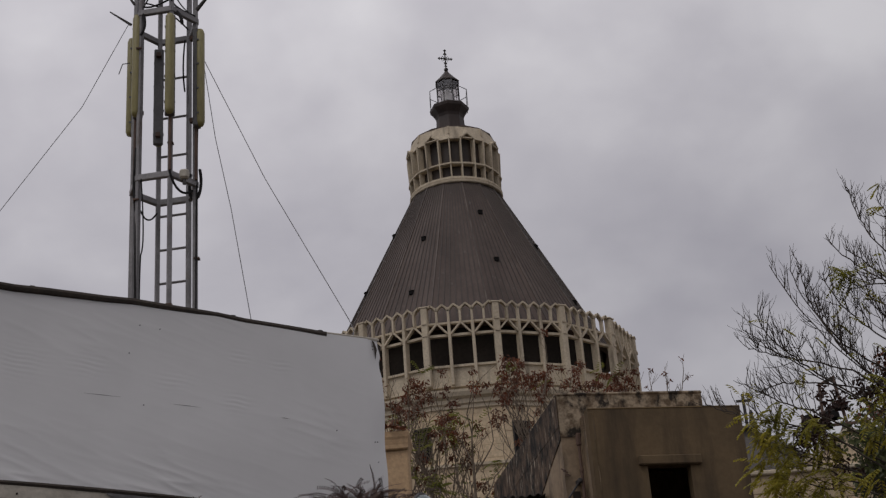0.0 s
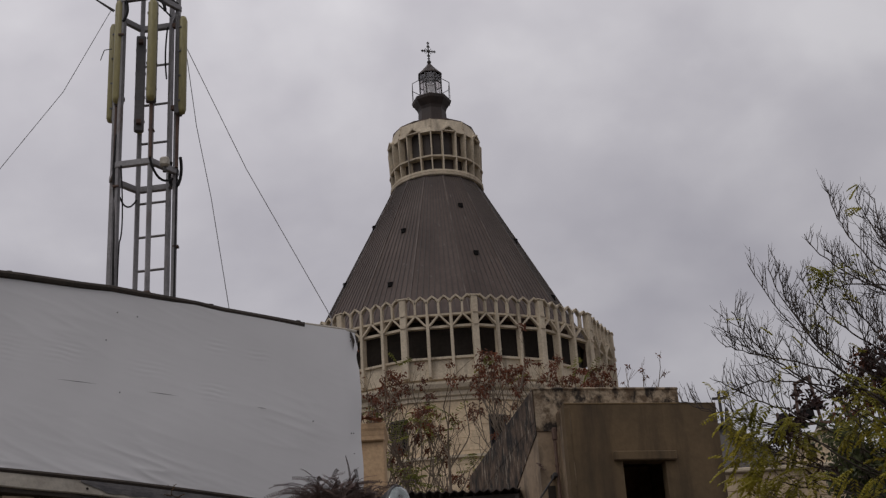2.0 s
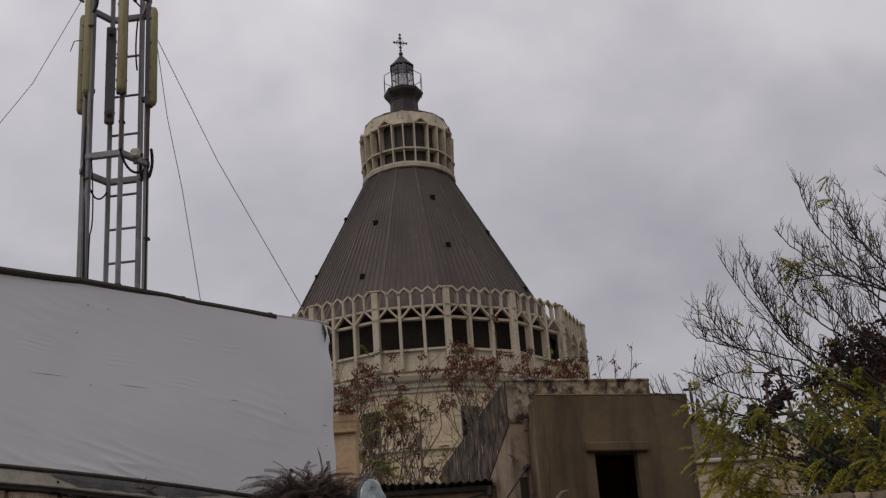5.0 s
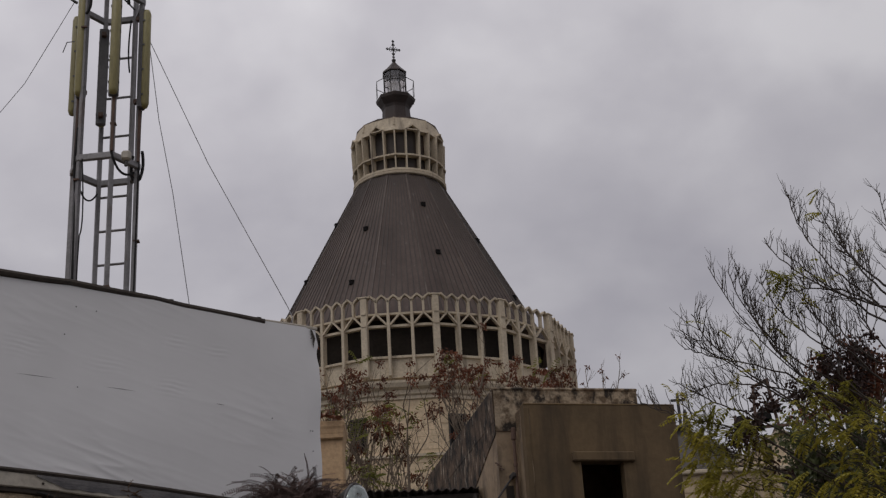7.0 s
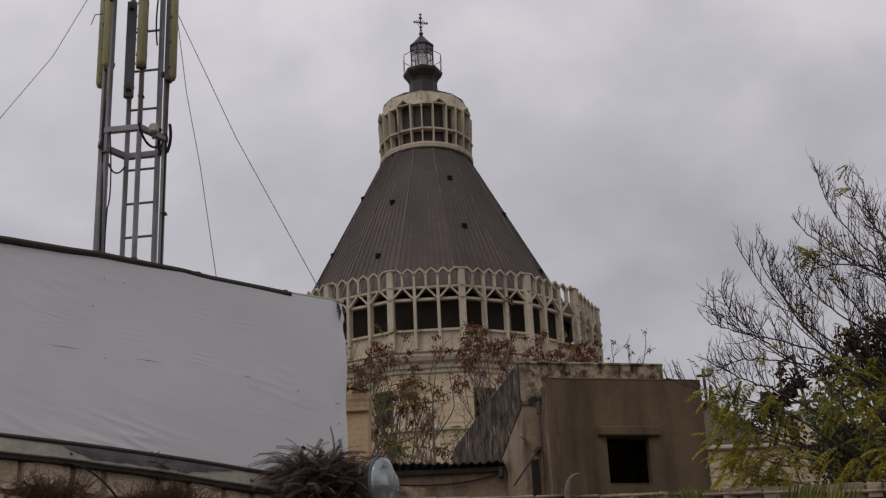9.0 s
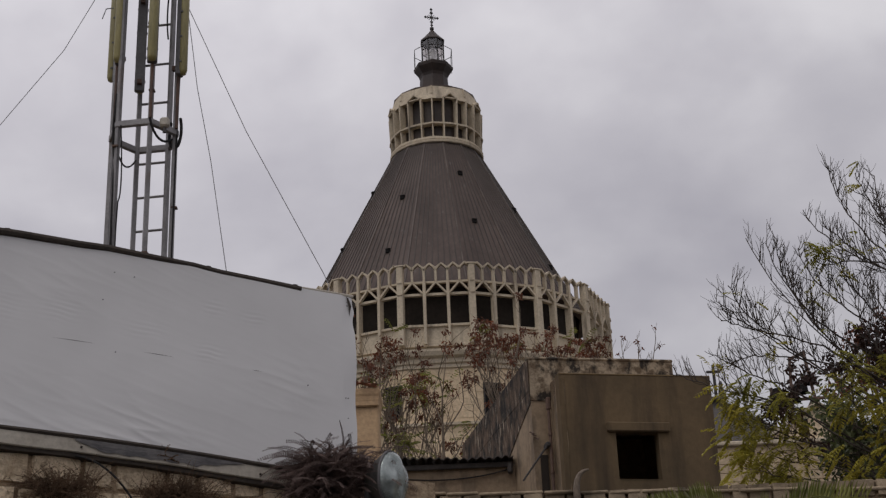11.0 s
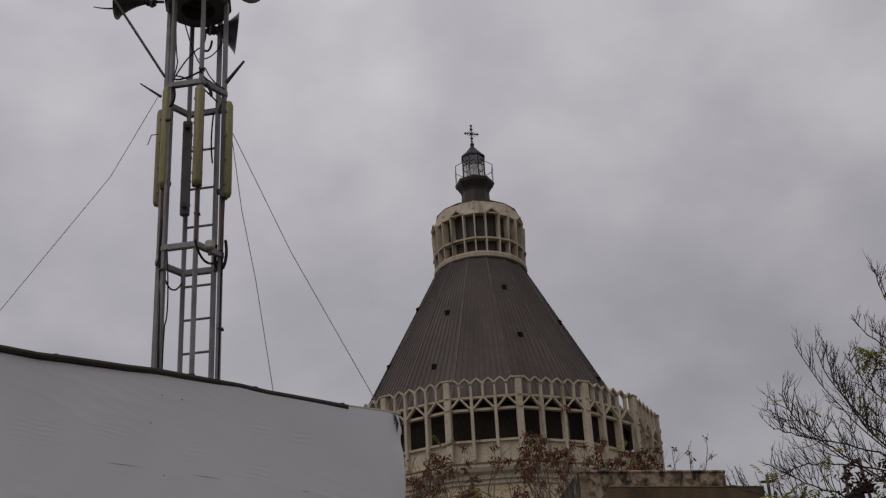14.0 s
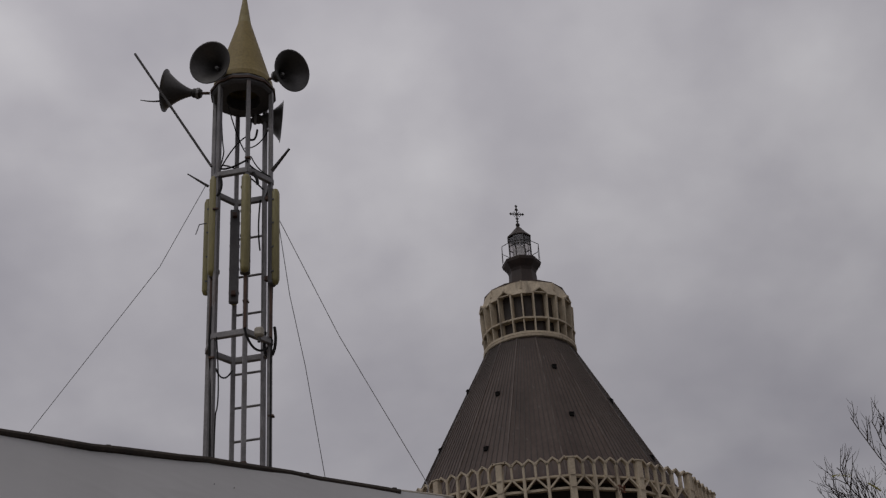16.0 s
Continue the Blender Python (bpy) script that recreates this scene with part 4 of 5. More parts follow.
part("hem_roll", Geo().tube([onwall(-0.46 + i * 0.06, top_z(-0.46 + i * 0.06) + 0.003, 0.005) for i in range(9)], [0.020, 0.021, 0.022, 0.021, 0.022, 0.021, 0.020, 0.019, 0.017], 7), M_TROUGH, screen, "grubby rolled hem")
for u in (-4.9, -3.9, -2.86, -2.05, -1.25, -0.5):
    part("rail_clip", Geo().chamfer_box(onwall(u, top_z(u) + 0.024, 0.0), (0.04, 0.04, 0.014), 0.004, ROT), M_BLACK, screen)
part("torn_corner", Geo().add([onwall(-0.05, 5.90, 0.03), onwall(0.05, 5.86, -0.02), onwall(0.035, 5.72, -0.05), onwall(-0.01, 5.66, 0.0), onwall(-0.03, 5.8, 0.035)], [(0, 1, 2, 3, 4)]), M_RAIL, screen)
for u0, z0, u1, z1 in ((-2.464, 5.268, -2.141, 5.253), (-1.773, 5.222, -1.516, 5.207), (-0.875, 5.163, -0.794, 5.156)):
    slit = Geo()
    slit.add([onwall(u0, z0, 0.045), onwall((u0 + u1) / 2, (z0 + z1) / 2 - 0.003, 0.048), onwall(u1, z1, 0.045), onwall((u0 + u1) / 2, (z0 + z1) / 2 + 0.002, 0.048)], [(0, 1, 2, 3)])
    part("slit", slit, M_RAIL, sheet)
rnd = random.Random(8)
for u, z in ((-1.98, 5.20), (-0.40, 5.08), (-0.05, 5.00), (-0.07, 5.00), (-0.05, 4.83), (-0.05, 4.60), (-2.02, 5.86), (-1.86, 5.84), (-2.1, 5.62), (-0.05, 5.84), (-0.05, 5.81), (-3.6, 5.3)):
    part("eyelet", Geo().lathe([(0.001, 0.0), (0.005, 0.0), (0.005, 0.006), (0.001, 0.006)], 8), M_GREYP, sheet,
         m=Matrix.Translation(onwall(u, z, 0.042)) @ NR.to_track_quat("Z", "Y").to_matrix().to_4x4())
# trough under the sheet
gut = thing("roof_gutter", onwall(-2.4, 4.35), "dirty white metal gutter along the wall top", "gutter")
tg = Geo()
sect = [(0.00, 0.045), (0.045, 0.05), (0.052, 0.045), (0.055, 0.0), (0.054, -0.058), (0.046, -0.066), (-0.03, -0.070), (-0.03, 0.04)]
us = [US0 + i * (6.0 - 0.16) / 30 for i in range(31)]
for i, u in enumerate(us):
    for o, dz in sect:
        tg.v.append(tuple(onwall(u, gutter_z(u) + dz + 0.003 * math.sin(i * 1.7), o + 0.003 * math.sin(i * 0.9))))
for i in range(30):
    for j in range(8):
        tg.f.append((i * 8 + j, (i + 1) * 8 + j, (i + 1) * 8 + (j + 1) % 8, i * 8 + (j + 1) % 8))
trough = part("trough", tg, M_TROUGH, gut)
soak = Geo()
for i in range(26):
    u = -2.25 + i * 0.052
    deep = min(1, 0.10 + i * 0.22) * (0.86 + 0.10 * math.sin(i * 1.9) + 0.06 * math.sin(i * 4.3)) * min(1, (25 - i) / 7)
    for dz, o in ((0.040, 0.0560), (0.034 - 0.034 * deep, 0.0580), (0.032 - 0.084 * deep, 0.0580)):
        soak.v.append(tuple(onwall(u, gutter_z(u) + dz, o + 0.003)))
soak.f = [(3 * i + j, 3 * i + j + 1, 3 * i + j + 4, 3 * i + j + 3) for i in range(25) for j in range(2)]
part("soot_stain", soak, M_SOOT, trough, "dark grey soaked stain")
part("gutter_lip", Geo().tube([onwall(u, gutter_z(u) + 0.058, 0.048) for u in us], 0.019, 6), M_RAIL, gut)
db = Geo()
for i, u in enumerate(us):
    for o, dz in ((0.03, -0.068), (0.03, -0.098), (-0.06, -0.11), (-0.06, -0.068)):
        db.v.append(tuple(onwall(u, gutter_z(u) + dz + 0.003 * math.sin(i * 2.1), o)))
for i in range(30):
    for j in range(4):
        db.f.append((i * 4 + j, (i + 1) * 4 + j, (i + 1) * 4 + (j + 1) % 4, i * 4 + (j + 1) % 4))
part("drip_board", db, M_RAIL, gut)
for i, u in enumerate((-4.6, -3.7, -2.9, -2.2, -1.5, -0.8)):
    part("rivet", Geo().lathe([(0.001, 0.012), (0.008, 0.008), (0.01, 0)], 8), M_RAIL, trough, m=Matrix.Translation(onwall(u, gutter_z(u) - 0.02, 0.055)) @ NR.to_track_quat("Z", "Y").to_matrix().to_4x4())
# hose that leaves the gutter
solo("hose", Geo().tube(bez(onwall(-2.24, 4.36, 0.03), onwall(-2.02, 4.34, 0.11), onwall(-1.80, 4.03, 0.10), 10) + bez(onwall(-1.80, 4.03, 0.10), onwall(-1.66, 3.6, 0.06), onwall(-1.7, 0.0, 0.05), 8)[1:], 0.009, 6),
     M_RUBBER, onwall(-1.7, 0, 0.05), "black rubber hose hanging down a stone wall", "hose", smooth=True)

# ---- walled yard to the right of the house ----
yard = Geo().box((1.6, 12.75, 2.165), (4.6, 0.36, 4.33))
cap_g = Geo()
for i in range(16):
    x = -0.72 + i * 0.285
    cap_g.chamfer_box((x + 0.14, 12.735 + 0.006 * math.sin(i * 2.1), 4.425 - 0.028 * i * 0.285 + 0.004 * math.sin(i * 1.7)), (0.278, 0.45, 0.030), 0.01)
yard_wall = solo("yard_wall", yard, M_MORTAR, (1.6, 12.75, 0), "rough limestone yard wall with flat cap stones", "wall")

part("coping", cap_g, M_YARD, yard_wall, "thin dark coping slabs")

# ---- shed with corrugated roof ----
shed = thing("shed", (-0.1, 27.4, 0), "beige rendered shed with a dark corrugated roof", "shed")
part("shed_wall", Geo().box((-0.35, 28.6, 4.08), (2.7, 3.2, 8.16)), M_BEIGE, shed)
cor = Geo()
NC = 96
for i in range(NC + 1):
    x = -1.75 + 2.72 * i / NC
    w = 0.022 * math.sin(i * 2 * math.pi / 5.6) + 0.008 * math.sin(i * 0.37)
    sag = 0.03 * math.sin(i * 0.05 + 1)
    for y, z in ((26.72, 8.30), (30.0, 8.62), (30.0, 8.60), (26.72, 8.285)):
        cor.v.append((x, y, z + w + sag))
for i in range(NC):
    for j in range(4):
        cor.f.append((i * 4 + j, (i + 1) * 4 + j, (i + 1) * 4 + (j + 1) % 4, i * 4 + (j + 1) % 4))
part("corrugated_roof", cor, M_ROOFMET, shed, "dark corrugated metal roof")
part("fascia", Geo().chamfer_box((-0.38, 26.92, 8.17), (2.68, 0.06, 0.10), 0.01), M_ROOFMET, shed)
part("shed_cable", Geo().tube(bez((-1.2, 26.95, 7.98), (0.0, 26.93, 7.82), (0.93, 26.95, 8.1), 10), 0.014, 5), M_RUBBER, shed)
part("bracket_bulb", Geo().chamfer_box((0.9, 26.86, 8.08), (0.10, 0.16, 0.22), 0.03), M_BLACK, shed)

# ---- concrete stair hut ----
hut = thing("stair_hut", (2.6, 27, 0), "weathered cement stair hut with one dark opening", "hut")
HM = Matrix.Translation((1.70, 25.0, 0)) @ Matrix.Rotation(math.atan2(0.201, 0.98), 4, "Z")
HT, FT = 9.83, 9.33


def hpart(name, geo, mat, parent, label=""):
    return part(name, geo, mat, parent, label, m=HM)


hpart("main_block", Geo().prism([(-0.28, 0.6), (0.11, 0.6), (0.11, 3.4), (2.5, 3.4), (2.5, 6.9), (-0.28, 6.9)], 0, 9.2), M_BEIGE, hut, "beige rendered main block")
hpart("side_parapet", Geo().prism([(-0.30, 0.62), (-0.14, 0.62), (-0.14, 6.92), (-0.30, 6.92)], 9.2, HT - 0.01), M_STREAK, hut, "black mould streaked parapet")
hpart("front_parapet", Geo().prism([(-0.29, 0.58), (2.5, 0.58), (2.5, 0.80), (-0.14, 0.80)], 9.0, HT - 0.05), M_PARAPET, hut, "lichen covered parapet")
hpart("coping", Geo().chamfer_box((1.105, 0.69, HT - 0.02), (2.82, 0.26, 0.06), 0.02), M_PARAPET, hut)
# mould that runs down the side wall from the parapet
edge = [(0.61, 9.21), (6.9, 9.21), (6.9, 7.9), (5.0, 7.95), (3.2, 8.2), (2.2, 8.5), (1.4, 8.75), (0.61, 8.95)]
strk = Geo()
strk.add([(-0.295, y, z) for y, z in edge] + [(-0.27, y, z) for y, z in edge], [tuple(range(8)), tuple(range(8, 16))[::-1]] + [(i, (i + 1) % 8, 8 + (i + 1) % 8, 8 + i) for i in range(8)])
hpart("mould_coat", strk, M_STREAK, hut)
W, OX0, OX1, OZ0, OZ1, t_ = 2.985, 1.095, 1.890, 7.405, 8.262, 0.22
fr = Geo()
xs, zs = (0.10, OX0, OX1, W), (0, OZ0, OZ1, FT)
for y in (0, t_):
    for z in zs:
        for x in xs:
            fr.v.append((x, y, z))
for a in range(3):
    for b in range(3):
        if (a, b) != (1, 1):
            q = [b * 4 + a, b * 4 + a + 1, b * 4 + a + 5, b * 4 + a + 4]
            fr.f += [tuple(q), tuple(i + 16 for i in q[::-1])]
for a, b in ((5, 6), (6, 10), (10, 9), (9, 5), (0, 3), (3, 15), (15, 12), (12, 0)):
    fr.f.append((a, b, b + 16, a + 16))
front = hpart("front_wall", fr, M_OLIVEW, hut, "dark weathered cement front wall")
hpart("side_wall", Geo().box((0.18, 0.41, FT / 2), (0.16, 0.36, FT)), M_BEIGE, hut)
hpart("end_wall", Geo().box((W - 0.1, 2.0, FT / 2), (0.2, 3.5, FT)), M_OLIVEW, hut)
room = Geo().box((1.45, 1.75, 7.9), (2.5, 3.0, 2.5))
room.f.pop(2)
hpart("dark_room", room, M_ROOM, hut, "unlit bare room")
hpart("room_ceiling", Geo().box((1.4, 1.75, FT - 0.16), (2.6, 3.0, 0.3)), M_ROOM, hut)
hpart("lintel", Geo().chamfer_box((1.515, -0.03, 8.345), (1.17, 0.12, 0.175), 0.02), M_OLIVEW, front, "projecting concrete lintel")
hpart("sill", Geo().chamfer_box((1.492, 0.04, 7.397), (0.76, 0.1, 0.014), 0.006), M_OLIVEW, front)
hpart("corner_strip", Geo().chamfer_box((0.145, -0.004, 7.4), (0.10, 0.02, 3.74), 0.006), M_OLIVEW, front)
hpart("roof_edge", Geo().chamfer_box((W / 2 + 0.05, 0.12, FT + 0.006), (W - 0.10, 0.26, 0.03), 0.01), M_LEDGE, hut)
drip = [(0.19 + 0.012 * math.sin(i * 1.3), -0.004, 9.25 - i * 0.2) for i in range(12)]
hpart("lime_drip", Geo().tube(drip, [0.003 + 0.005 * abs(math.sin(i * 2.3)) for i in range(12)], 5), M_BEIGE, front, "pale lime drip")
pipe = hpart("downpipe", Geo().tube([(0.0, 0.44, 8.95), (0.0, 0.44, 0)], 0.030, 8), M_RUST, hut, "dark rusty downpipe")
hpart("pipe_head", Geo().chamfer_box((0.0, 0.44, 8.9), (0.085, 0.09, 0.24), 0.02), M_RUST, pipe)
for z in (8.3, 7.6, 6.4):
    hpart("pipe_clamp", Geo().lathe([(0.030, z), (0.042, z), (0.042, z + 0.05), (0.030, z + 0.05)], 8, (0.0, 0.44, 0), 0, True), M_RUST, pipe)
hpart("stay_bar", Geo().tube([(-0.07, 0.40, 8.12), (-0.55, 0.45, 7.47)], 0.018, 6), M_BLACK, hut)
hpart("stay_foot", Geo().chamfer_box((-0.06, 0.48, 8.13), (0.09, 0.22, 0.09), 0.02), M_BLACK, hut)
# thin plate, its dark colour stands for the slot's shaded depth
hpart("side_slot", Geo().box((-0.10, 0.595, 7.62), (0.14, 0.03, 0.72)), M_DARK, hut, "narrow dark side slot")
for x, z in ((-0.34, 8.4), (-0.3, 8.36), (-0.26, 8.3)):
    hpart("wire_stub", Geo().tube([(x, 0.58, z), (x + 0.05, 0.5, z - 0.05)], 0.015, 5), M_RUST, hut)

# ---- ochre chimney pier ----
pier = thing("chimney_pier", (-1.55, 22.2, 0), "ochre plastered pier with moulded cap and broken tiles", "pier")
part("shaft", Geo().chamfer_box((-1.62, 22.25, 4.0), (0.66, 0.5, 8.02), 0.02), M_OCHRE, pier)
cap_prof = [(0.335, 7.98), (0.36, 8.0), (0.36, 8.06), (0.365, 8.08), (0.372, 8.14), (0.388, 8.18), (0.392, 8.24), (0.375, 8.27), (0.0, 8.28)]
part("cap_moulding", Geo().lathe([(r_ * 1.41421, z) for r_, z in cap_prof], 4, (-1.645, 22.3, 0), math.pi / 4), M_OCHRE, pier, "moulded plaster cap")
rnd = random.Random(4)
for i in range(16):
    x, y = -1.98 + (i % 8) * 0.085, 21.98 + (i // 8) * 0.25
    gt = Geo()
    n = 6
    for j in range(n + 1):
        a = math.pi * j / n
        gt.v += [(math.cos(a) * 0.065, -0.16, math.sin(a) * 0.05), (math.cos(a) * 0.055, 0.16, math.sin(a) * 0.045)]
    gt.f = [(2 * j, 2 * j + 2, 2 * j + 3, 2 * j + 1) for j in range(n)]
    part("roof_tile", gt, M_TILE, pier, m=Matrix.Translation((x, y, 8.30 + (i // 8) * 0.07 + 0.09 * max(0, 1 - abs(x + 1.62) * 3))) @ Euler((rnd.uniform(-0.1, 0.35), rnd.uniform(-0.2, 0.2), rnd.uniform(-0.5, 0.5))).to_matrix().to_4x4() @ Matrix.Diagonal((0.9, 1, 0.45, 1)))

# ---- street lamp in the herb bush ----
lamp = thing("street_lamp", (-0.72, 11.05, 0), "old bowl street lamp with a silvered cracked glass", "street lamp")
part("pole", Geo().tube([(-0.74, 11.05, 0), (-0.74, 11.05, 4.1), (-0.72, 11.05, 4.2)], 0.03, 8), M_LAMPB, lamp)
lm = Matrix.Translation((-0.565, 11.04, 4.205)) @ Vector((0.90, -0.40, -0.04)).to_track_quat("Z", "Y").to_matrix().to_4x4()
part("housing", Geo().lathe([(0.0, -0.20), (0.07, -0.195), (0.13, -0.15), (0.19, -0.06), (0.226, 0.0), (0.23, 0.02), (0.215, 0.015)], 28), M_LAMPB, lamp, "black lamp housing", m=lm, smooth=True)
lens = Geo().lathe([(0.222 * math.cos(a), 0.015 + 0.085 * math.sin(a)) for a in (math.pi / 2 * i / 12 for i in range(13))], 40)
lens.v = [(x, y, z + 0.028 * noise.noise(Vector((x * 8, y * 8, 2.7))) * min(1, (z - 0.015) * 25)) for x, y, z in lens.v]
part("lens", lens, M_LENS, lamp, "silvery dented lamp glass with reflections mottled into its colour", m=lm, smooth=True)
part("rim", Geo().lathe([(0.228, 0.002), (0.236, 0.012), (0.230, 0.026), (0.216, 0.022), (0.216, 0.004)], 32, close=True), M_GREYP, lamp, m=lm, smooth=True)

# ---- bent pipe over the yard wall ----
hp = [Vector((0.99, 12.5, 4.2))] + bez((0.99, 12.5, 4.34), (0.98, 12.5, 4.565), (1.11, 12.48, 4.57), 8)
solo("bent_pipe", Geo().tube(hp, [0.034, 0.032, 0.030, 0.028, 0.026, 0.024, 0.021, 0.017, 0.012, 0.006], 8), M_HORNP, (0.99, 12.5, 4.2), "weathered bent pipe end rising behind a wall", "pipe", smooth=True)

# ---- chapel behind the tree ----
chapel = thing("chapel", (16, 74, 0), "pale stone chapel with a grey hipped roof", "chapel")
cw = part("chapel_wall", Geo().box((17.2, 75.0, 9.6), (10.0, 9.6, 19.2)), M_STONE, chapel, "pale limestone wall")
M_ASHLAR = material("chapel_ashlar", (0.56, 0.44, 0.295), (0.45, 0.35, 0.235), 0.88, scale=0.8, fine=8, bump=0.3, per_piece=0.10)
ashlar_me = [mesh("ashlar_block", Geo().chamfer_box((0, 0, 0), (w, 0.10, 0.42), 0.02), M_ASHLAR) for w in (0.86, 1.06)]
for row in range(11):
    x, k = 12.25 + (row % 2) * 0.4, 0
    while x < 21.6:
        w = (0.86, 1.06)[(row * 3 + k) % 2]
        part("ashlar_block", ashlar_me[(row * 3 + k) % 2], None, cw, m=Matrix.Translation((x + w / 2, 70.18, 18.9 - row * 0.445)))
        x, k = x + w + 0.03, k + 1
part("eaves_moulding", Geo().chamfer_box((17.2, 70.15, 19.25), (10.3, 0.5, 0.22), 0.05), M_CONC, chapel)
part("hip_roof", Geo().add([(11.9, 70.0, 19.35), (16.8, 70.0, 19.35), (16.8, 78, 19.35), (11.9, 78, 19.35), (12.6, 71.0, 21.75), (13.4, 71.0, 21.75), (13.4, 74, 21.75), (12.6, 74, 21.75)],
                           [(0, 1, 5, 4), (1, 2, 6, 5), (2, 3, 7, 6), (3, 0, 4, 7), (4, 5, 6, 7), (0, 3, 2, 1)]), M_SLATE, chapel, "dark grey hipped roof")
part("ridge_slab", Geo().chamfer_box((13.0, 72.2, 21.82), (1.1, 3.2, 0.14), 0.03), M_SLATE, chapel)
part("gable", Geo().add([(15.2, 70.05, 19.36), (20.5, 70.05, 19.36), (17.8, 70.05, 21.0), (15.2, 70.6, 19.36), (20.5, 70.6, 19.36), (17.8, 70.6, 21.0)],
                        [(0, 1, 2), (3, 5, 4), (0, 3, 4, 1), (1, 4, 5, 2), (2, 5, 3, 0)]), M_STONE, chapel, "pale stone gable")
for s, (xa, xb) in enumerate(((15.0, 17.8), (20.7, 17.8))):
    d = Vector((xb - xa, 0, 1.75))
    part("gable_coping", Geo().box(((xa + xb) / 2, 70.2, 20.28), (d.length, 0.7, 0.14), Matrix.Rotation(-math.atan2(1.75, xb - xa) if xb > xa else math.atan2(1.75, xa - xb), 3, "Y")), M_CONC, chapel)
# thin plate, coloured dark for the unlit inside of the window
part("chapel_window", Geo().box((17.1, 70.04, 19.95), (0.34, 0.06, 0.85)), M_DARK, chapel, "narrow dark window")
part("chapel_cross", Geo().chamfer_box((13.13, 71.4, 22.85), (0.15, 0.1, 1.9), 0.02).chamfer_box((13.13, 71.4, 23.42), (0.75, 0.1, 0.13), 0.02), M_BLACK, chapel, "dark roof cross")
for x in (12.45, 13.42):
    part("finial", Geo().lathe([(0.14, 21.85), (0.17, 22.2), (0.13, 22.5), (0.08, 22.62), (0.11, 22.75), (0.06, 22.9), (0.0, 22.92)], 8, (x, 71.4, 0)), M_BLACK, chapel, "dark roof finial")
# dark iron frame on the roof
rack = thing("roof_frame", (18.0, 72.0, 20.3), "dark rusty iron frame with added dark bell shapes on a roof", "iron frame")
for x0, z0, x1, z1 in ((17.0, 20.3, 17.25, 24.2), (18.5, 20.3, 18.0, 24.4), (17.2, 24.1, 18.1, 24.5), (16.0, 21.9, 19.5, 22.0), (16.1, 20.2, 16.1, 22.6), (19.2, 20.3, 19.3, 22.3), (17.1, 22.6, 18.4, 23.1), (17.3, 20.3, 18.2, 22.0)):
    part("strut", Geo().tube([(x0, 72, z0), (x1, 72, z1)], 0.09, 5), M_RUST, rack)
# invented bell shapes, added in place of dark ragged clumps
for x, z, s in ((16.4, 22.2, 0.75), (17.6, 22.6, 0.7), (18.2, 23.0, 0.55), (18.5, 21.3, 0.6), (17.3, 22.0, 0.45)):
    part("added_bell", Geo().lathe([(s * 0.6, z - s * 0.5), (s * 0.55, z), (s * 0.3, z + s * 0.45), (0.02, z + s * 0.55)], 8, (x, 72, 0)), M_VENT, rack)

# ---- trees and plants ----
def rand_dir(r, spread):
    return Vector((r.uniform(-1, 1), r.uniform(-1, 1), r.uniform(-1, 1))) * spread


def grow(geo, tips, r, p, d, length, rad, level, up=0.25, wander=0.25, forks=(2, 3), angle=0.55, shrink=0.68, sides=5, flatten=1.0):
    """A limb that bends upward and forks; tips collects the ends and their direction."""
    pts, n = [p], 5
    rads = [rad]
    for i in range(n):
        d = (d + rand_dir(r, wander) * 0.5 + Vector((0, 0, up * 0.25))).normalized()
        d.y *= flatten
        p = p + d * (length / n)
        pts.append(p)
        rads.append(rad * (1 - 0.30 * (i + 1) / n))
    geo.tube(pts, rads, sides if rad > 0.02 else 4, caps=False)
    if level == 0:
        tips.append((p, d))
        return
    for k in range(r.randint(*forks)):
        q = d.orthogonal().normalized()
        q = Matrix.Rotation(r.uniform(0, 6.28), 3, d) @ q
        nd = (d * math.cos(angle * r.uniform(0.5, 1.2)) + q * math.sin(angle * r.uniform(0.6, 1.3))).normalized()
        start = pts[-1] if k == 0 else pts[r.randint(2, n)]
        grow(geo, tips, r, start, nd, length * shrink * r.uniform(0.75, 1.15), rads[-1] * 0.92, level - 1, up, wander, forks, angle, shrink, sides, flatten)


def leaflet(geo, p, d, n, length, width):
    s = d.cross(n).normalized() * width
    a, b = p + d * length * 0.45, p + d * length
    geo.add([p, a + s, b, a - s], [(0, 1, 2, 3)])


def pinnate(geo, r, p, d, length, pairs, lw, ll):
    """A drooping compound leaf with paired leaflets."""
    pos, n = p, Vector((0, 0, 1))
    for i in range(pairs):
        d = (d + Vector((0, 0, -0.10)) + rand_dir(r, 0.04)).normalized()
        nxt = pos + d * (length / pairs)
        s = d.cross(Vector((0, 0, 1)))
        s = s.normalized() if s.length > 0.1 else Vector((1, 0, 0))
        for k in (-1, 1):
            ld = (s * k + d * 0.45 + Vector((0, 0, -0.35)) + rand_dir(r, 0.15)).normalized()
            leaflet(geo, nxt, ld, (Vector((0, 0, 1)) + rand_dir(r, 0.4)).normalized(), ll * (0.6 + 0.5 * math.sin(math.pi * (i + 0.7) / pairs)), lw)
        pos = nxt


def clump(geo, r, p, size, count, lw, ll, droop=-0.3):
    for _ in range(count):
        q = p + Vector((r.gauss(0, 0.45), r.gauss(0, 0.45), r.gauss(0, 0.4))) * size
        d = (rand_dir(r, 1) + Vector((0, 0, droop))).normalized()
        leaflet(geo, q, d, rand_dir(r, 1).normalized(), ll * r.uniform(0.6, 1.2), lw)


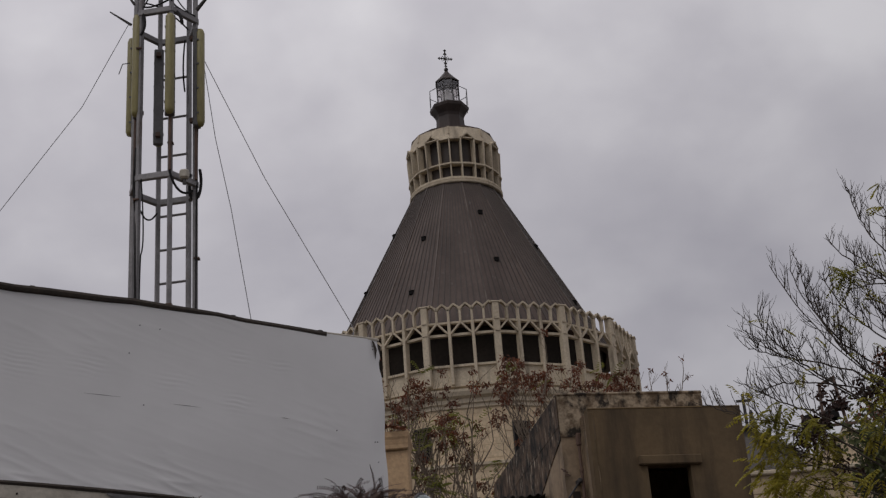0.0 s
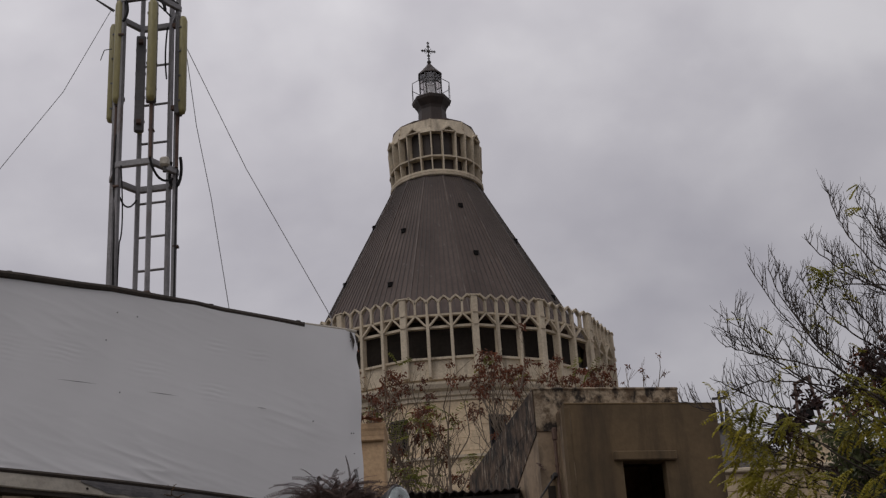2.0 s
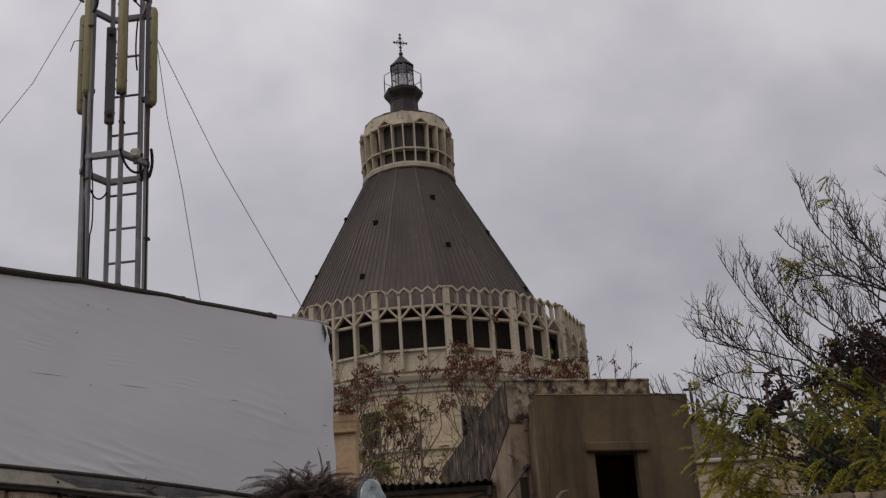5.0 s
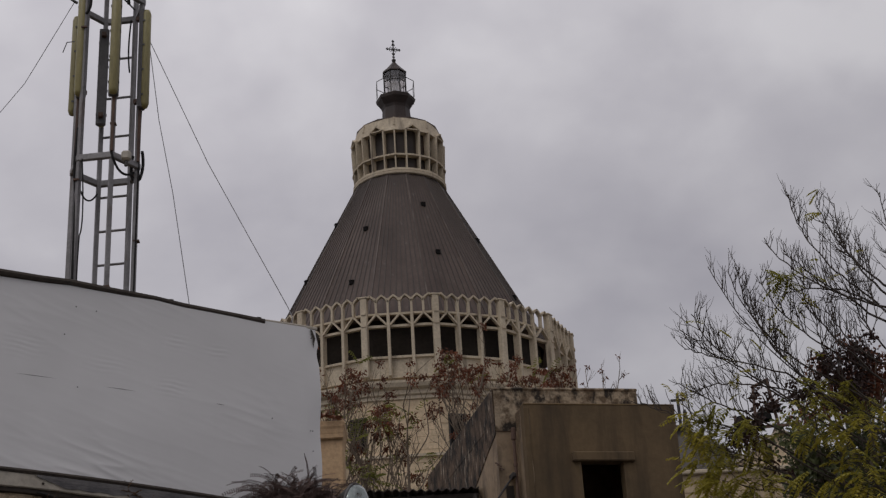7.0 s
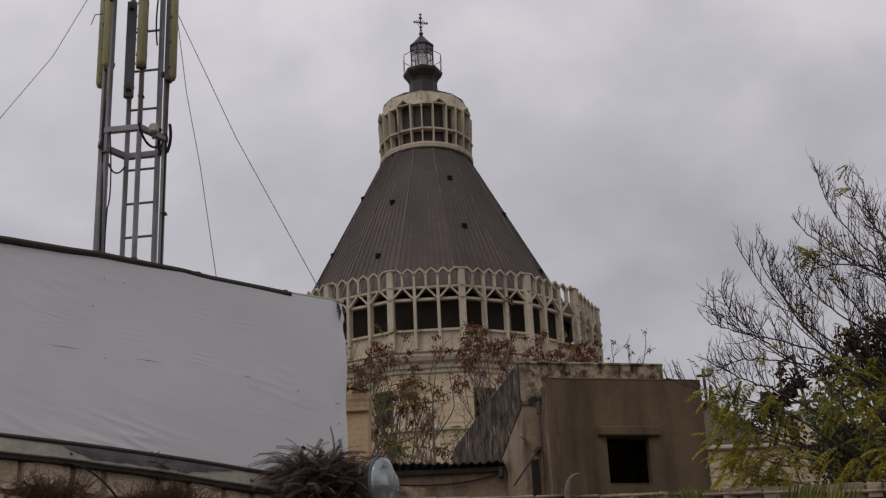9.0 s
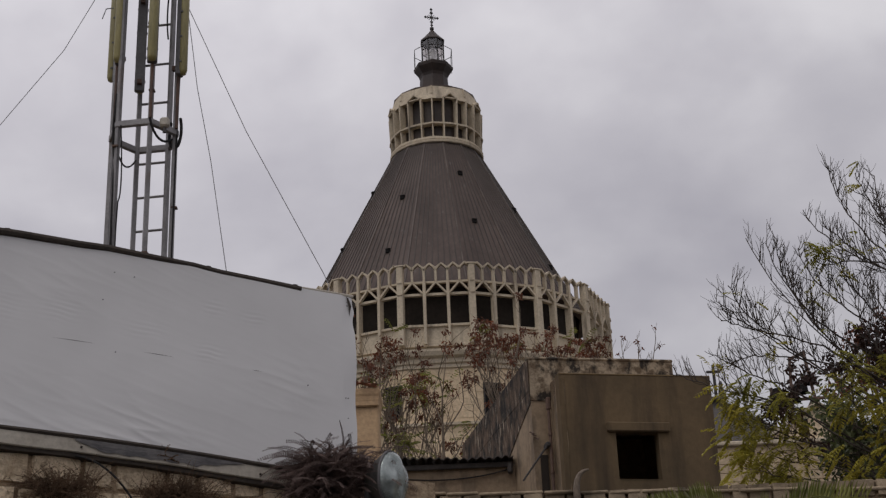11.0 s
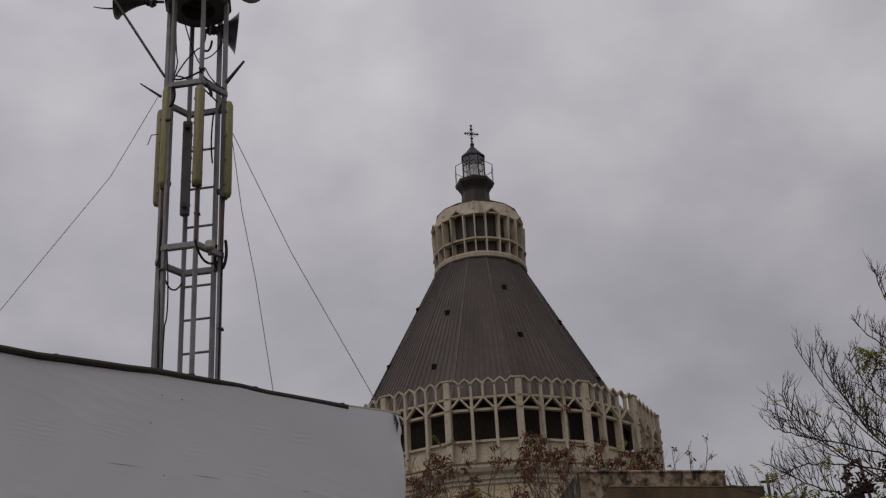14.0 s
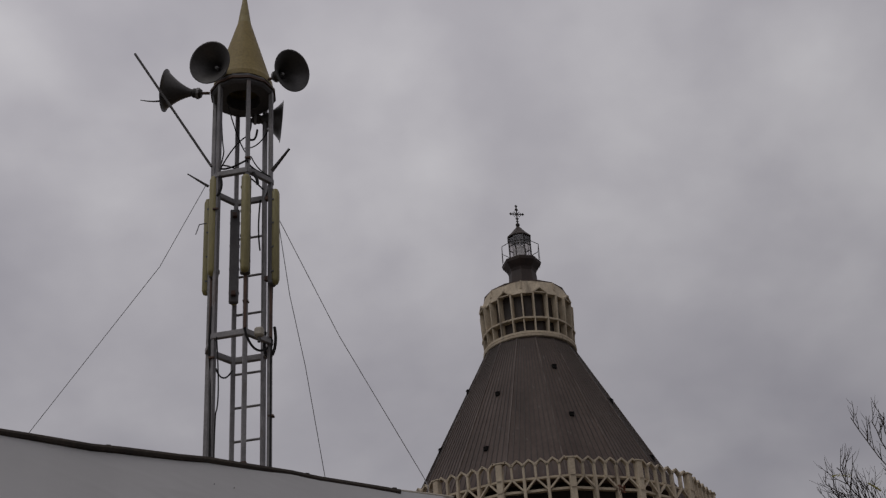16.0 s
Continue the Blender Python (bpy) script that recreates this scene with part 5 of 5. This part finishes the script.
# leaning roadside tree, nearly bare, with yellowing compound leaves
r = random.Random(11)
TB = Vector((5.25, 15.2, 0))
tree = thing("ailanthus_tree", TB, "nearly bare tree with yellowing compound leaves", "tree")
tg, tw, lf, tips = Geo(), Geo(), Geo(), []
crotch = Vector((5.15, 15.1, 4.3))
tg.tube([TB, TB + Vector((0.05, 0, 1.5)), TB + Vector((-0.08, 0, 3.0)), crotch], [0.16, 0.14, 0.12, 0.11], 8)
tg.tube([crotch, (5.12, 15.1, 5.3), (5.22, 15.15, 6.2), (5.42, 15.1, 7.0), (5.5, 15.0, 7.9)], [0.085, 0.07, 0.055, 0.04, 0.018], 8, caps=False)
# long limbs: x and z of the start, the bend and the end
OUTER_BOUGHS = ((4.1, 6.05, 3.32, 6.6, 2.88, 7.06), (3.49, 6.49, 3.10, 6.78, 2.97, 7.12), (4.48, 6.09, 3.65, 6.74, 3.28, 7.77), (4.12, 6.51, 3.76, 7.0, 3.78, 7.61),
         (4.01, 6.26, 3.3, 6.45, 2.94, 6.32), (3.86, 6.46, 3.19, 6.59, 2.85, 6.72), (5.11, 7.2, 4.61, 7.55, 4.07, 7.38), (5.18, 7.3, 4.32, 7.71, 4.16, 8.4),
         (4.76, 7.64, 4.38, 8.06, 4.36, 8.68), (5.16, 7.44, 4.75, 7.96, 4.62, 8.52), (5.23, 7.61, 4.92, 8.02, 5.03, 8.76), (5.07, 7.0, 4.51, 7.35, 4.08, 7.76))
INNER_BOUGHS = ((4.7, 6.6, 4.26, 6.96, 4.11, 7.59), (3.4, 5.91, 2.79, 6.15, 2.44, 6.4), (5.12, 6.5, 4.62, 6.87, 4.59, 7.41), (5.43, 7.15, 5.31, 7.85, 5.3, 8.49),
              (4.21, 6.3, 3.63, 7.01, 3.48, 7.67), (3.95, 6.75, 3.55, 7.15, 3.62, 7.72), (4.35, 6.9, 3.95, 7.3, 3.93, 7.75), (3.55, 5.95, 3.1, 6.1, 2.75, 6.35), (4.6, 6.3, 4.3, 6.6, 4.35, 7.2), (5.0, 6.8, 4.75, 7.2, 4.8, 7.9))
LOW_BOUGHS = ((3.12, 5.62, 4.2, 5.3, 0.1), (3.2, 5.78, 4.2, 5.5, -0.3), (3.2, 5.75, 4.2, 5.4, 0.3), (3.28, 5.2, 4.3, 5.1, -0.2), (3.38, 4.82, 4.3, 4.8, 0.2), (3.2, 4.95, 4.2, 4.9, -0.4), (3.4, 5.5, 4.3, 5.2, 0.2),
          (4.05, 5.85, 4.6, 5.1, -0.3), (4.5, 5.9, 4.8, 5.1, 0.2), (4.55, 5.4, 4.8, 4.9, -0.5), (4.35, 4.95, 4.7, 4.6, -0.5), (4.8, 6.2, 5.0, 5.4, 0.2), (4.7, 4.9, 4.9, 4.6, -0.6))


def twig(geo, ends, r, p, d, length, rad, level):
    """A stubby twig that bends to the sky, with a few side shoots."""
    pts, rads, n = [p], [rad], 6
    for i in range(n):
        d = (d + Vector((0.0, 0, 0.13)) + rand_dir(r, 0.13)).normalized()
        p = p + d * (length / n)
        pts.append(p)
        rads.append(rad * (1 - 0.5 * (i + 1) / n))
    geo.tube(pts, rads, 5, caps=False)
    if level == 0:
        ends.append((p, d))
        return
    for k in range(r.randint(1, 3)):
        i = r.randint(1, 5)
        q = (pts[i] - pts[i - 1]).normalized()
        nd = (Matrix.Rotation(r.choice((-1, 1)) * r.uniform(0.4, 0.8), 3, "Y") @ q + Vector((0, r.uniform(-0.4, 0.4), 0))).normalized()
        twig(geo, ends, r, pts[i], nd, length * r.uniform(0.35, 0.65), rads[i] * 0.85, level - 1)
    ends.append((p, d))


leafy = []
for lx, lz, mx, mz, ex, ez in OUTER_BOUGHS + INNER_BOUGHS:
    dy = r.uniform(-0.45, 0.45)
    st, mid_, en = Vector((lx, 15.1 + dy * 0.5, lz)), Vector((mx, 15.1 + dy, mz)), Vector((ex, 15.1 + dy * 1.4, ez - 0.05))
    root = Vector((5.17, 15.1, max(4.6, lz - 0.25 - 0.55 * max(0, 5.1 - lx)))) if lx < 5 else Vector((5.40, 15.1, lz - 0.3))
    back_ = st - (mid_ - st) * 0.45
    pts = bez(root, back_, st, 6)[:-1] + bez(st, mid_, en, 12)
    pts = [p + rand_dir(r, 0.014) if 0 < i < len(pts) - 1 else p for i, p in enumerate(pts)]
    thick_ = 0.018 if lx > 5 else 0.0125
    rads = [thick_ - (thick_ - 0.005) * (i / (len(pts) - 1)) ** 0.8 for i in range(len(pts))]
    tg.tube(pts, rads, 6, caps=False)
    for i in range(7, len(pts)):
        for _ in range(r.randint(1, 2)):
            f = r.random()
            p, d = pts[i - 1].lerp(pts[i], f), (pts[i] - pts[i - 1]).normalized()
            a_ = r.uniform(0.45, 1.05)
            nd = max((Matrix.Rotation(k * a_, 3, "Y") @ d for k in (-1, 1)), key=lambda v: v.z) if r.random() < 0.72 else Matrix.Rotation(r.choice((-1, 1)) * a_, 3, "Y") @ d
            nd = (nd + Vector((0, r.uniform(-0.35, 0.35), 0.12))).normalized()
            twig(tw, tips, r, p, nd, r.uniform(0.26, 0.60) * (1.30 - 0.85 * i / len(pts)), rads[i] * 0.25 + 0.0036, 1 if i > 11 else 2)
for k, (ex, ez, bx, bz, ry) in enumerate(LOW_BOUGHS):
    e = Vector((ex, 15.1 + ry, ez))
    pts = bez(crotch, (bx, 15.1 + ry * 0.5, bz), e, 9)
    pts = [p + rand_dir(r, 0.045) if 0 < i < 9 else p for i, p in enumerate(pts)]
    rads = [0.016 - 0.010 * i / 9 for i in range(10)]
    tg.tube(pts, rads, 6, caps=False)
    for i in range(7, 10):
        d = (pts[i] - pts[i - 1]).normalized()
        for _ in range(2):
            q = (d * 0.7 + rand_dir(r, 0.8) + Vector((-0.22, 0, 0.30))).normalized()
            grow(tw, leafy, r, pts[i], q, r.uniform(0.16, 0.30), rads[i] * 0.30 + 0.0026, 1, up=0.1, wander=0.34, forks=(1, 3), angle=0.5, shrink=0.7, sides=4)
part("trunk", tg, M_TWIG, tree, smooth=True)
part("branchwork", tw, M_TWIG, tree, kind="stuff")
for p, d in leafy:
    for _ in range(r.randint(1, 3)):
        h = (Vector((d.x, d.y, 0)) + rand_dir(r, 0.9) + Vector((-0.05, -0.2, -0.25))).normalized()
        pinnate(lf, r, p, h, r.uniform(0.24, 0.42), 11, 0.014, 0.078)
for p, d in tips:
    if r.random() < (0.05 if p.z < 6.4 else 0.012) or (p - Vector((4.15, 15.1, 7.62))).length < 0.22 and r.random() < 0.5:
        for _ in range(r.randint(1, 3)):
            pinnate(lf, r, p, (Vector((d.x, d.y, 0.2)) + rand_dir(r, 0.8)).normalized(), r.uniform(0.15, 0.3), 8, 0.012, 0.055)
part("foliage", lf, M_LEAFY, tree, "yellow-green compound leaves", kind="stuff")
dry = Geo()
for x, z, n in ((3.49, 6.0, 5), (3.70, 6.22, 4), (3.50, 5.75, 5), (3.83, 5.35, 3), (4.49, 6.52, 7), (4.75, 6.6, 9), (4.21, 6.28, 5), (4.9, 6.35, 7), (5.0, 6.75, 7), (4.62, 6.3, 6)):
    for _ in range(n):
        clump(dry, r, Vector((x + r.gauss(0, 0.10), 15.3 + r.gauss(0, 0.15), z + r.gauss(0, 0.09))), 0.11, 46, 0.015, 0.07, -0.6)
part("seed_foliage", dry, M_SEED, tree, "dark maroon dry seed heads", kind="stuff")

# dark evergreen behind it, its crown set with dry brown seed heads
r = random.Random(21)
EX, EY = 5.62, 18.5
ev = thing("evergreen_tree", (EX, EY, 0), "dense dark evergreen with brown seed clusters", "tree")
tg, lf, lb, tips = Geo(), Geo(), Geo(), []
tg.tube([(EX, EY, 0), (EX + 0.05, EY, 2.0), (EX - 0.05, EY, 4.4)], [0.16, 0.13, 0.10], 8)
for k in range(26):
    d = Vector((r.uniform(-0.9, 0.9), r.uniform(-0.5, 0.5), r.uniform(0.1, 1.1))).normalized()
    grow(tg, tips, r, Vector((EX, EY, r.uniform(4.4, 5.9))), d, r.uniform(0.50, 0.72), 0.04, 2, up=0.15, forks=(2, 3))
for p, d in tips:
    clump(lf, r, p, 0.34, 46, 0.022, 0.11)
for k in range(26):
    q = Vector((EX + r.gauss(0.15, 0.34), EY + r.uniform(-0.4, 0.2), 7.30 + r.gauss(0, 0.20)))
    grow(tg, [], r, Vector((EX, EY, 5.6)), (q - Vector((EX, EY, 5.6))).normalized(), (q - Vector((EX, EY, 5.6))).length, 0.016, 0, up=0.0, wander=0.08)
    clump(lb, r, q, 0.22, 90, 0.022, 0.10, -0.7)
part("trunk", tg, M_BARK, ev)
part("foliage", lf, M_LEAFD, ev, kind="stuff")
part("seed_foliage", lb, M_LEAFR, ev, "dry brown seed heads", kind="stuff")

# tall thin trees between the yards and the church
def thin_tree(base, height, seed, label, spread=0.42, reddish=0.8, green=0.15, lean=0.0):
    r = random.Random(seed)
    base = Vector(base)
    t = thing("ailanthus_sapling", base, label, "tree", "thin trees before the church")
    tg, tw, red, grn, tips = Geo(), Geo(), Geo(), Geo(), []
    p, d = base.copy(), Vector((lean, 0, 1)).normalized()
    pts, rads = [p], [0.075]
    fork = height - r.uniform(2.9, 4.0)
    for i in range(8):
        d = (d + Vector((r.uniform(-0.05, 0.05), r.uniform(-0.03, 0.03), 0.04))).normalized()
        p = p + d * (fork / 8)
        pts.append(p); rads.append(0.075 - 0.040 * (i + 1) / 8)
    tg.tube(pts, rads, 7, caps=False)
    for k in range(r.randint(8, 11)):
        a = r.uniform(0, 6.28)
        nd = Vector((math.cos(a) * spread, math.sin(a) * spread * 0.7, 0.9)).normalized()
        start = pts[-1] if k < 3 else pts[-2].lerp(pts[-1], r.uniform(0.0, 0.95))
        grow(tw, tips, r, start, nd, r.uniform(0.85, 1.35), 0.021, 3, up=0.35, wander=0.3, forks=(1, 3), angle=0.5, shrink=0.72)
    part("trunk", tg, M_PALE, t, smooth=True)
    part("branchwork", tw, M_PALE, t, kind="stuff")
    top = max(q.z for q, _ in tips)
    for q, dd in tips:
        u = r.random()
        if u < reddish * (0.62 if q.z > top - 1.2 else 0.15):
            clump(red, r, q + Vector((0, 0, -0.05)), 0.13, 26, 0.024, 0.13, -0.8)
        elif u > 1 - green * 0.7:
            for _ in range(3):
                pinnate(grn, r, q, (rand_dir(r, 1) + Vector((0, 0, 0.1))).normalized(), 0.4, 6, 0.03, 0.15)
    if red.v:
        part("dry_foliage", red, M_LEAFR, t, "maroon dry leaf clusters", kind="stuff")
    if grn.v:
        part("foliage", grn, M_LEAFG, t, kind="stuff")
    return t


MAROON = "thin grey tree with maroon dry leaf clusters"
thin_tree((-0.15, 36, 0), 14.3, 31, MAROON, 0.6, 1.0, 0.03)
thin_tree((-1.35, 36.5, 0), 13.5, 32, "thin grey tree with green and dry leaves", 0.55, 0.5, 0.28)
thin_tree((0.75, 36.8, 0), 15.5, 33, MAROON, 0.65, 1.0, 0.03, lean=0.01)
thin_tree((-2.25, 37.5, 0), 14.3, 34, MAROON, 0.55, 0.8, 0.08)
thin_tree((1.75, 37.4, 0), 15.5, 35, MAROON, 0.6, 1.0, 0.03)
thin_tree((0.30, 37.2, 0), 13.4, 38, "thin grey tree with green and dry leaves", 0.6, 0.6, 0.16)
thin_tree((1.25, 36.2, 0), 14.8, 39, MAROON, 0.55, 1.0, 0.03)
thin_tree((2.25, 38, 0), 15.3, 36, MAROON, 0.20, 1.0, 0.05)
thin_tree((-2.75, 38.5, 0), 15.4, 40, MAROON, 0.6, 1.0, 0.05)
thin_tree((2.05, 38.2, 0), 15.8, 41, MAROON, 0.6, 1.0, 0.03)
thin_tree((-0.75, 36.9, 0), 14.7, 44, MAROON, 0.6, 1.0, 0.05)
thin_tree((-1.85, 36.6, 0), 14.6, 45, MAROON, 0.55, 0.6, 0.08)
thin_tree((4.9, 38, 0), 14.9, 37, "thin grey tree with few green leaves", 0.45, 0.05, 0.12)
r = random.Random(77)
spr = thing("leafless_sapling", (4.7, 37.0, 0), "leafless grey sapling rising behind a flat roof", "tree", "thin trees before the church")
tg, tw, red, tips = Geo(), Geo(), Geo(), []
tg.tube([(4.7, 37.0, 0), (4.68, 37.0, 6), (4.62, 37.0, 11.6)], [0.06, 0.05, 0.035], 7)
for ex, ez in ((3.85, 12.95), (4.08, 13.2), (4.40, 13.5), (4.86, 13.66), (5.34, 13.86), (5.05, 13.35)):
    pts = bez((4.62, 37.0, 11.5), ((4.62 + ex) / 2 + r.uniform(-0.1, 0.1), 37.0, 12.5), (ex, 37.0 + r.uniform(-0.3, 0.3), ez), 8)
    tg.tube(pts, [0.026 - 0.002 * i for i in range(9)], 5, caps=False)
    for i in (5, 6, 7, 8):
        d = (pts[i] - pts[i - 1]).normalized()
        twig(tw, tips, r, pts[i], (d + rand_dir(r, 0.6)).normalized(), r.uniform(0.22, 0.42), 0.010, 1)
for p, d in tips:
    if r.random() < 0.10:
        clump(red, r, p, 0.08, 9, 0.022, 0.12, -0.6)
part("trunk", tg, M_PALE, spr)
part("branchwork", tw, M_PALE, spr, kind="stuff")
part("dry_foliage", red, M_LEAFR, spr, "few brown dry leaves", kind="stuff")
# leafy shrubs at their feet
for i, (x, y, z, s) in enumerate(((-1.55, 34.0, 10.75, 0.62), (-1.05, 34.6, 10.5, 0.5), (0.55, 34.3, 10.3, 0.45))):
    r = random.Random(50 + i)
    sh = thing("shrub", (x, y, 0), "green leafy shrub before the church wall", "shrub", "shrubs before the church")
    tg, lf, tips = Geo(), Geo(), []
    tg.tube([(x, y, 0), (x + 0.05, y, z - 0.9)], [0.07, 0.04], 6)
    for k in range(9):
        grow(tg, tips, r, Vector((x, y, z - 1.0)), Vector((r.uniform(-0.7, 0.7), r.uniform(-0.5, 0.5), 1)).normalized(), s * 0.8, 0.02, 2, forks=(2, 2))
    for p, d in tips:
        if r.random() < 0.6:
            pinnate(lf, r, p, (rand_dir(r, 1) + Vector((0, 0, 0.1))).normalized(), 0.34, 6, 0.030, 0.14)
    part("stem_tangle", tg, M_BARK, sh, kind="stuff")
    part("foliage", lf, M_LEAFG, sh, kind="stuff")


def herb(name, base, size, count, seed, mat, label, length=(0.25, 0.5), needles=True, flat=1.0, group="", droop=0.10, blade=(0.030, 0.005), per=5, thick=0.0045):
    """Arching stems set with short needle leaves."""
    r = random.Random(seed)
    t = thing(name, base, label, "bush", group)
    st, nd = Geo(), Geo()
    base = Vector(base)
    for _ in range(count):
        p = base + Vector((r.gauss(0, 0.5) * size[0], r.gauss(0, 0.35) * size[1], r.uniform(0, 0.25) * size[2]))
        d = (Vector((r.gauss(0, 0.8), r.gauss(0, 0.5), r.uniform(0.2, 1.2) * flat))).normalized()
        L = r.uniform(*length)
        pts = [p]
        for i in range(7):
            d = (d + Vector((0, 0, -droop)) + rand_dir(r, 0.09)).normalized()
            p = p + d * L / 7
            pts.append(p)
            if needles:
                for k in range(per):
                    q = pts[-2].lerp(p, k / per)
                    w = (d * 0.55 + rand_dir(r, 0.9)).normalized()
                    leaflet(nd, q, w, rand_dir(r, 1).normalized(), *blade)
        st.tube(pts, [thick * (1 - 0.09 * i) for i in range(8)], 4, caps=False)
    part("stem_tangle", st, mat, t, kind="stuff")
    if needles:
        part("needle_foliage", nd, mat, t, kind="stuff")
    return t


r = random.Random(61)
base = Vector((-1.03, 11.12, 4.18))
bush = thing("rosemary_bush", base, "dark purple-brown rosemary bush on a wall top", "bush")
st, nd = Geo(), Geo()
for _ in range(640):
    p = base + Vector((r.gauss(0, 0.12), r.gauss(0, 0.09), r.uniform(-0.10, 0.18)))
    a, up = r.uniform(0, 6.28), r.uniform(0.20, 1.35)
    d = Vector((math.cos(a) * 0.9 - 0.10, math.sin(a) * 0.5, up)).normalized()
    n, L, pts = rand_dir(r, 1).normalized(), r.uniform(0.24, 0.44) if r.random() < 0.85 else r.uniform(0.40, 0.52), [p]
    for i in range(9):
        d = (d + Vector((0, 0, -0.15)) + rand_dir(r, 0.06)).normalized()
        q = p + d * L / 9
        s_ = d.cross(n).normalized()
        if i > 0:
            for k in range(3):
                o = p.lerp(q, k / 3)
                for sg in (-1, 1):
                    leaflet(nd, o, (s_ * sg + d * 0.5 + rand_dir(r, 0.12)).normalized(), n, 0.026 * (1.1 - i * 0.05), 0.0042)
        p = q
        pts.append(p)
    st.tube(pts, [0.0036 - 0.0003 * i for i in range(10)], 4, caps=False)
part("stem_tangle", st, M_HERB, bush, kind="stuff")
part("needle_foliage", nd, M_HERB, bush, kind="stuff")
herb("dry_shrub", onwall(-2.34, 4.02, 0.06), (0.30, 0.14, 0.55), 420, 62, M_DRY, "dry brown shrub rooted in a stone wall", (0.08, 0.24), flat=0.9, blade=(0.015, 0.0022), per=4, thick=0.0022, group="dry shrubs on the wall")
herb("dry_shrub", onwall(-1.50, 4.0, 0.06), (0.30, 0.14, 0.55), 560, 63, M_DRY, "dry brown shrub rooted in a stone wall", (0.08, 0.26), flat=1.1, blade=(0.014, 0.0020), per=4, thick=0.0020, group="dry shrubs on the wall")
herb("weed_tuft", onwall(-1.55, 4.36, 0.06), (0.10, 0.05, 0.1), 8, 64, M_DRY, "small dry weed growing from a gutter", (0.06, 0.15), blade=(0.016, 0.003))
for i, (u, z) in enumerate(((-3.2, 3.95), (-3.8, 4.0), (-4.4, 4.1))):
    herb("dry_shrub", onwall(u, z, 0.08), (0.22, 0.1, 0.4), 80, 65 + i, M_DRY, "dry brown shrub rooted in a stone wall", (0.08, 0.2), flat=0.5, group="dry shrubs on the wall")

# palm whose frond tips rise over the yard wall
r = random.Random(71)
palm = thing("cycad_palm", (2.35, 11.9, 0), "green palm with stiff fronds by a wall", "palm")
part("trunk", Geo().tube([(2.35, 11.9, 0), (2.33, 11.9, 1.5), (2.36, 11.9, 3.3)], [0.16, 0.14, 0.13], 10), M_BARK, palm)
for k in range(16):
    a = r.uniform(0, 6.28) if k > 5 else (0.1, 3.0, 3.3, -0.2, 2.7, 0.4)[k]
    tip = Vector((2.35 + math.cos(a) * (0.95 if k > 5 else 1.0), 11.9 + math.sin(a) * 0.7, 4.08 + r.uniform(-0.12, 0.05)))
    pts = bez((2.35, 11.9, 3.3), Vector((2.35, 11.9, 4.29)) + (tip - Vector((2.35, 11.9, 4.2))) * 0.4, tip, 16)
    fg = Geo().tube(pts, [0.014 - 0.0006 * i for i in range(17)], 5)
    for i in range(3, 17):
        d = (pts[i] - pts[i - 1]).normalized()
        for f in (0, 0.5):
            q = pts[i - 1].lerp(pts[i], f)
            for s in (-1, 1):
                w = (d * 0.35 + Vector((0, s * 0.55, 0.9)) + rand_dir(r, 0.12)).normalized()
                leaflet(fg, q, w, Vector((0, 1, 0.2)), 0.24 * (1.1 - abs(i - 9) / 14), 0.008)
    part("frond", fg, M_LEAFG, palm)

# ---- stones of the walls, last ----
rnd = random.Random(9)
shapes = []
for k in range(8):
    gb = Geo().chamfer_box((0, 0, 0), (1, 0.16, 1), 0.045)
    gb.v = [(x + rnd.uniform(-0.05, 0.03) * (1 if x > 0 else -1), y + rnd.uniform(-0.012, 0.012), z + rnd.uniform(-0.06, 0.03) * (1 if z > 0 else -1)) for x, y, z in gb.v]
    shapes.append(mesh("stone_block", gb, M_BLOCK))


yard_shapes = []
for me in shapes:
    me2 = me.copy()
    me2.materials.clear()
    me2.materials.append(M_YARD)
    yard_shapes.append(me2)


def stones(parent, origin, along, rot, length, z_top, rows, sizes, gap, out, kinds=shapes):
    z = z_top
    for row in range(rows):
        h = rnd.uniform(*sizes[1])
        u = -rnd.random() * 0.15
        while u < length:
            w = rnd.uniform(*sizes[0])
            c = origin + along * (u + w / 2) + out * rnd.uniform(-0.012, 0.012)
            m = Matrix.Translation((c.x, c.y, z - h / 2)) @ rot.to_4x4() @ Matrix.Diagonal((w - gap, 1, h - gap, 1))
            part("stone_block", kinds[rnd.randrange(8)], None, parent, m=m)
            u += w
        z -= h


stones(house, onwall(-6.4, 0, -0.10), DR, ROT, 6.35, 4.385, 5, ((0.20, 0.46), (0.22, 0.30)), 0.016, NR)
stones(yard_wall, Vector((-0.75, 12.615, 0)), Vector((1, 0, -0.0)), Matrix.Identity(3), 4.55, 4.405, 4, ((0.14, 0.22), (0.13, 0.18)), 0.012, Vector((0, -1, 0)), yard_shapes)
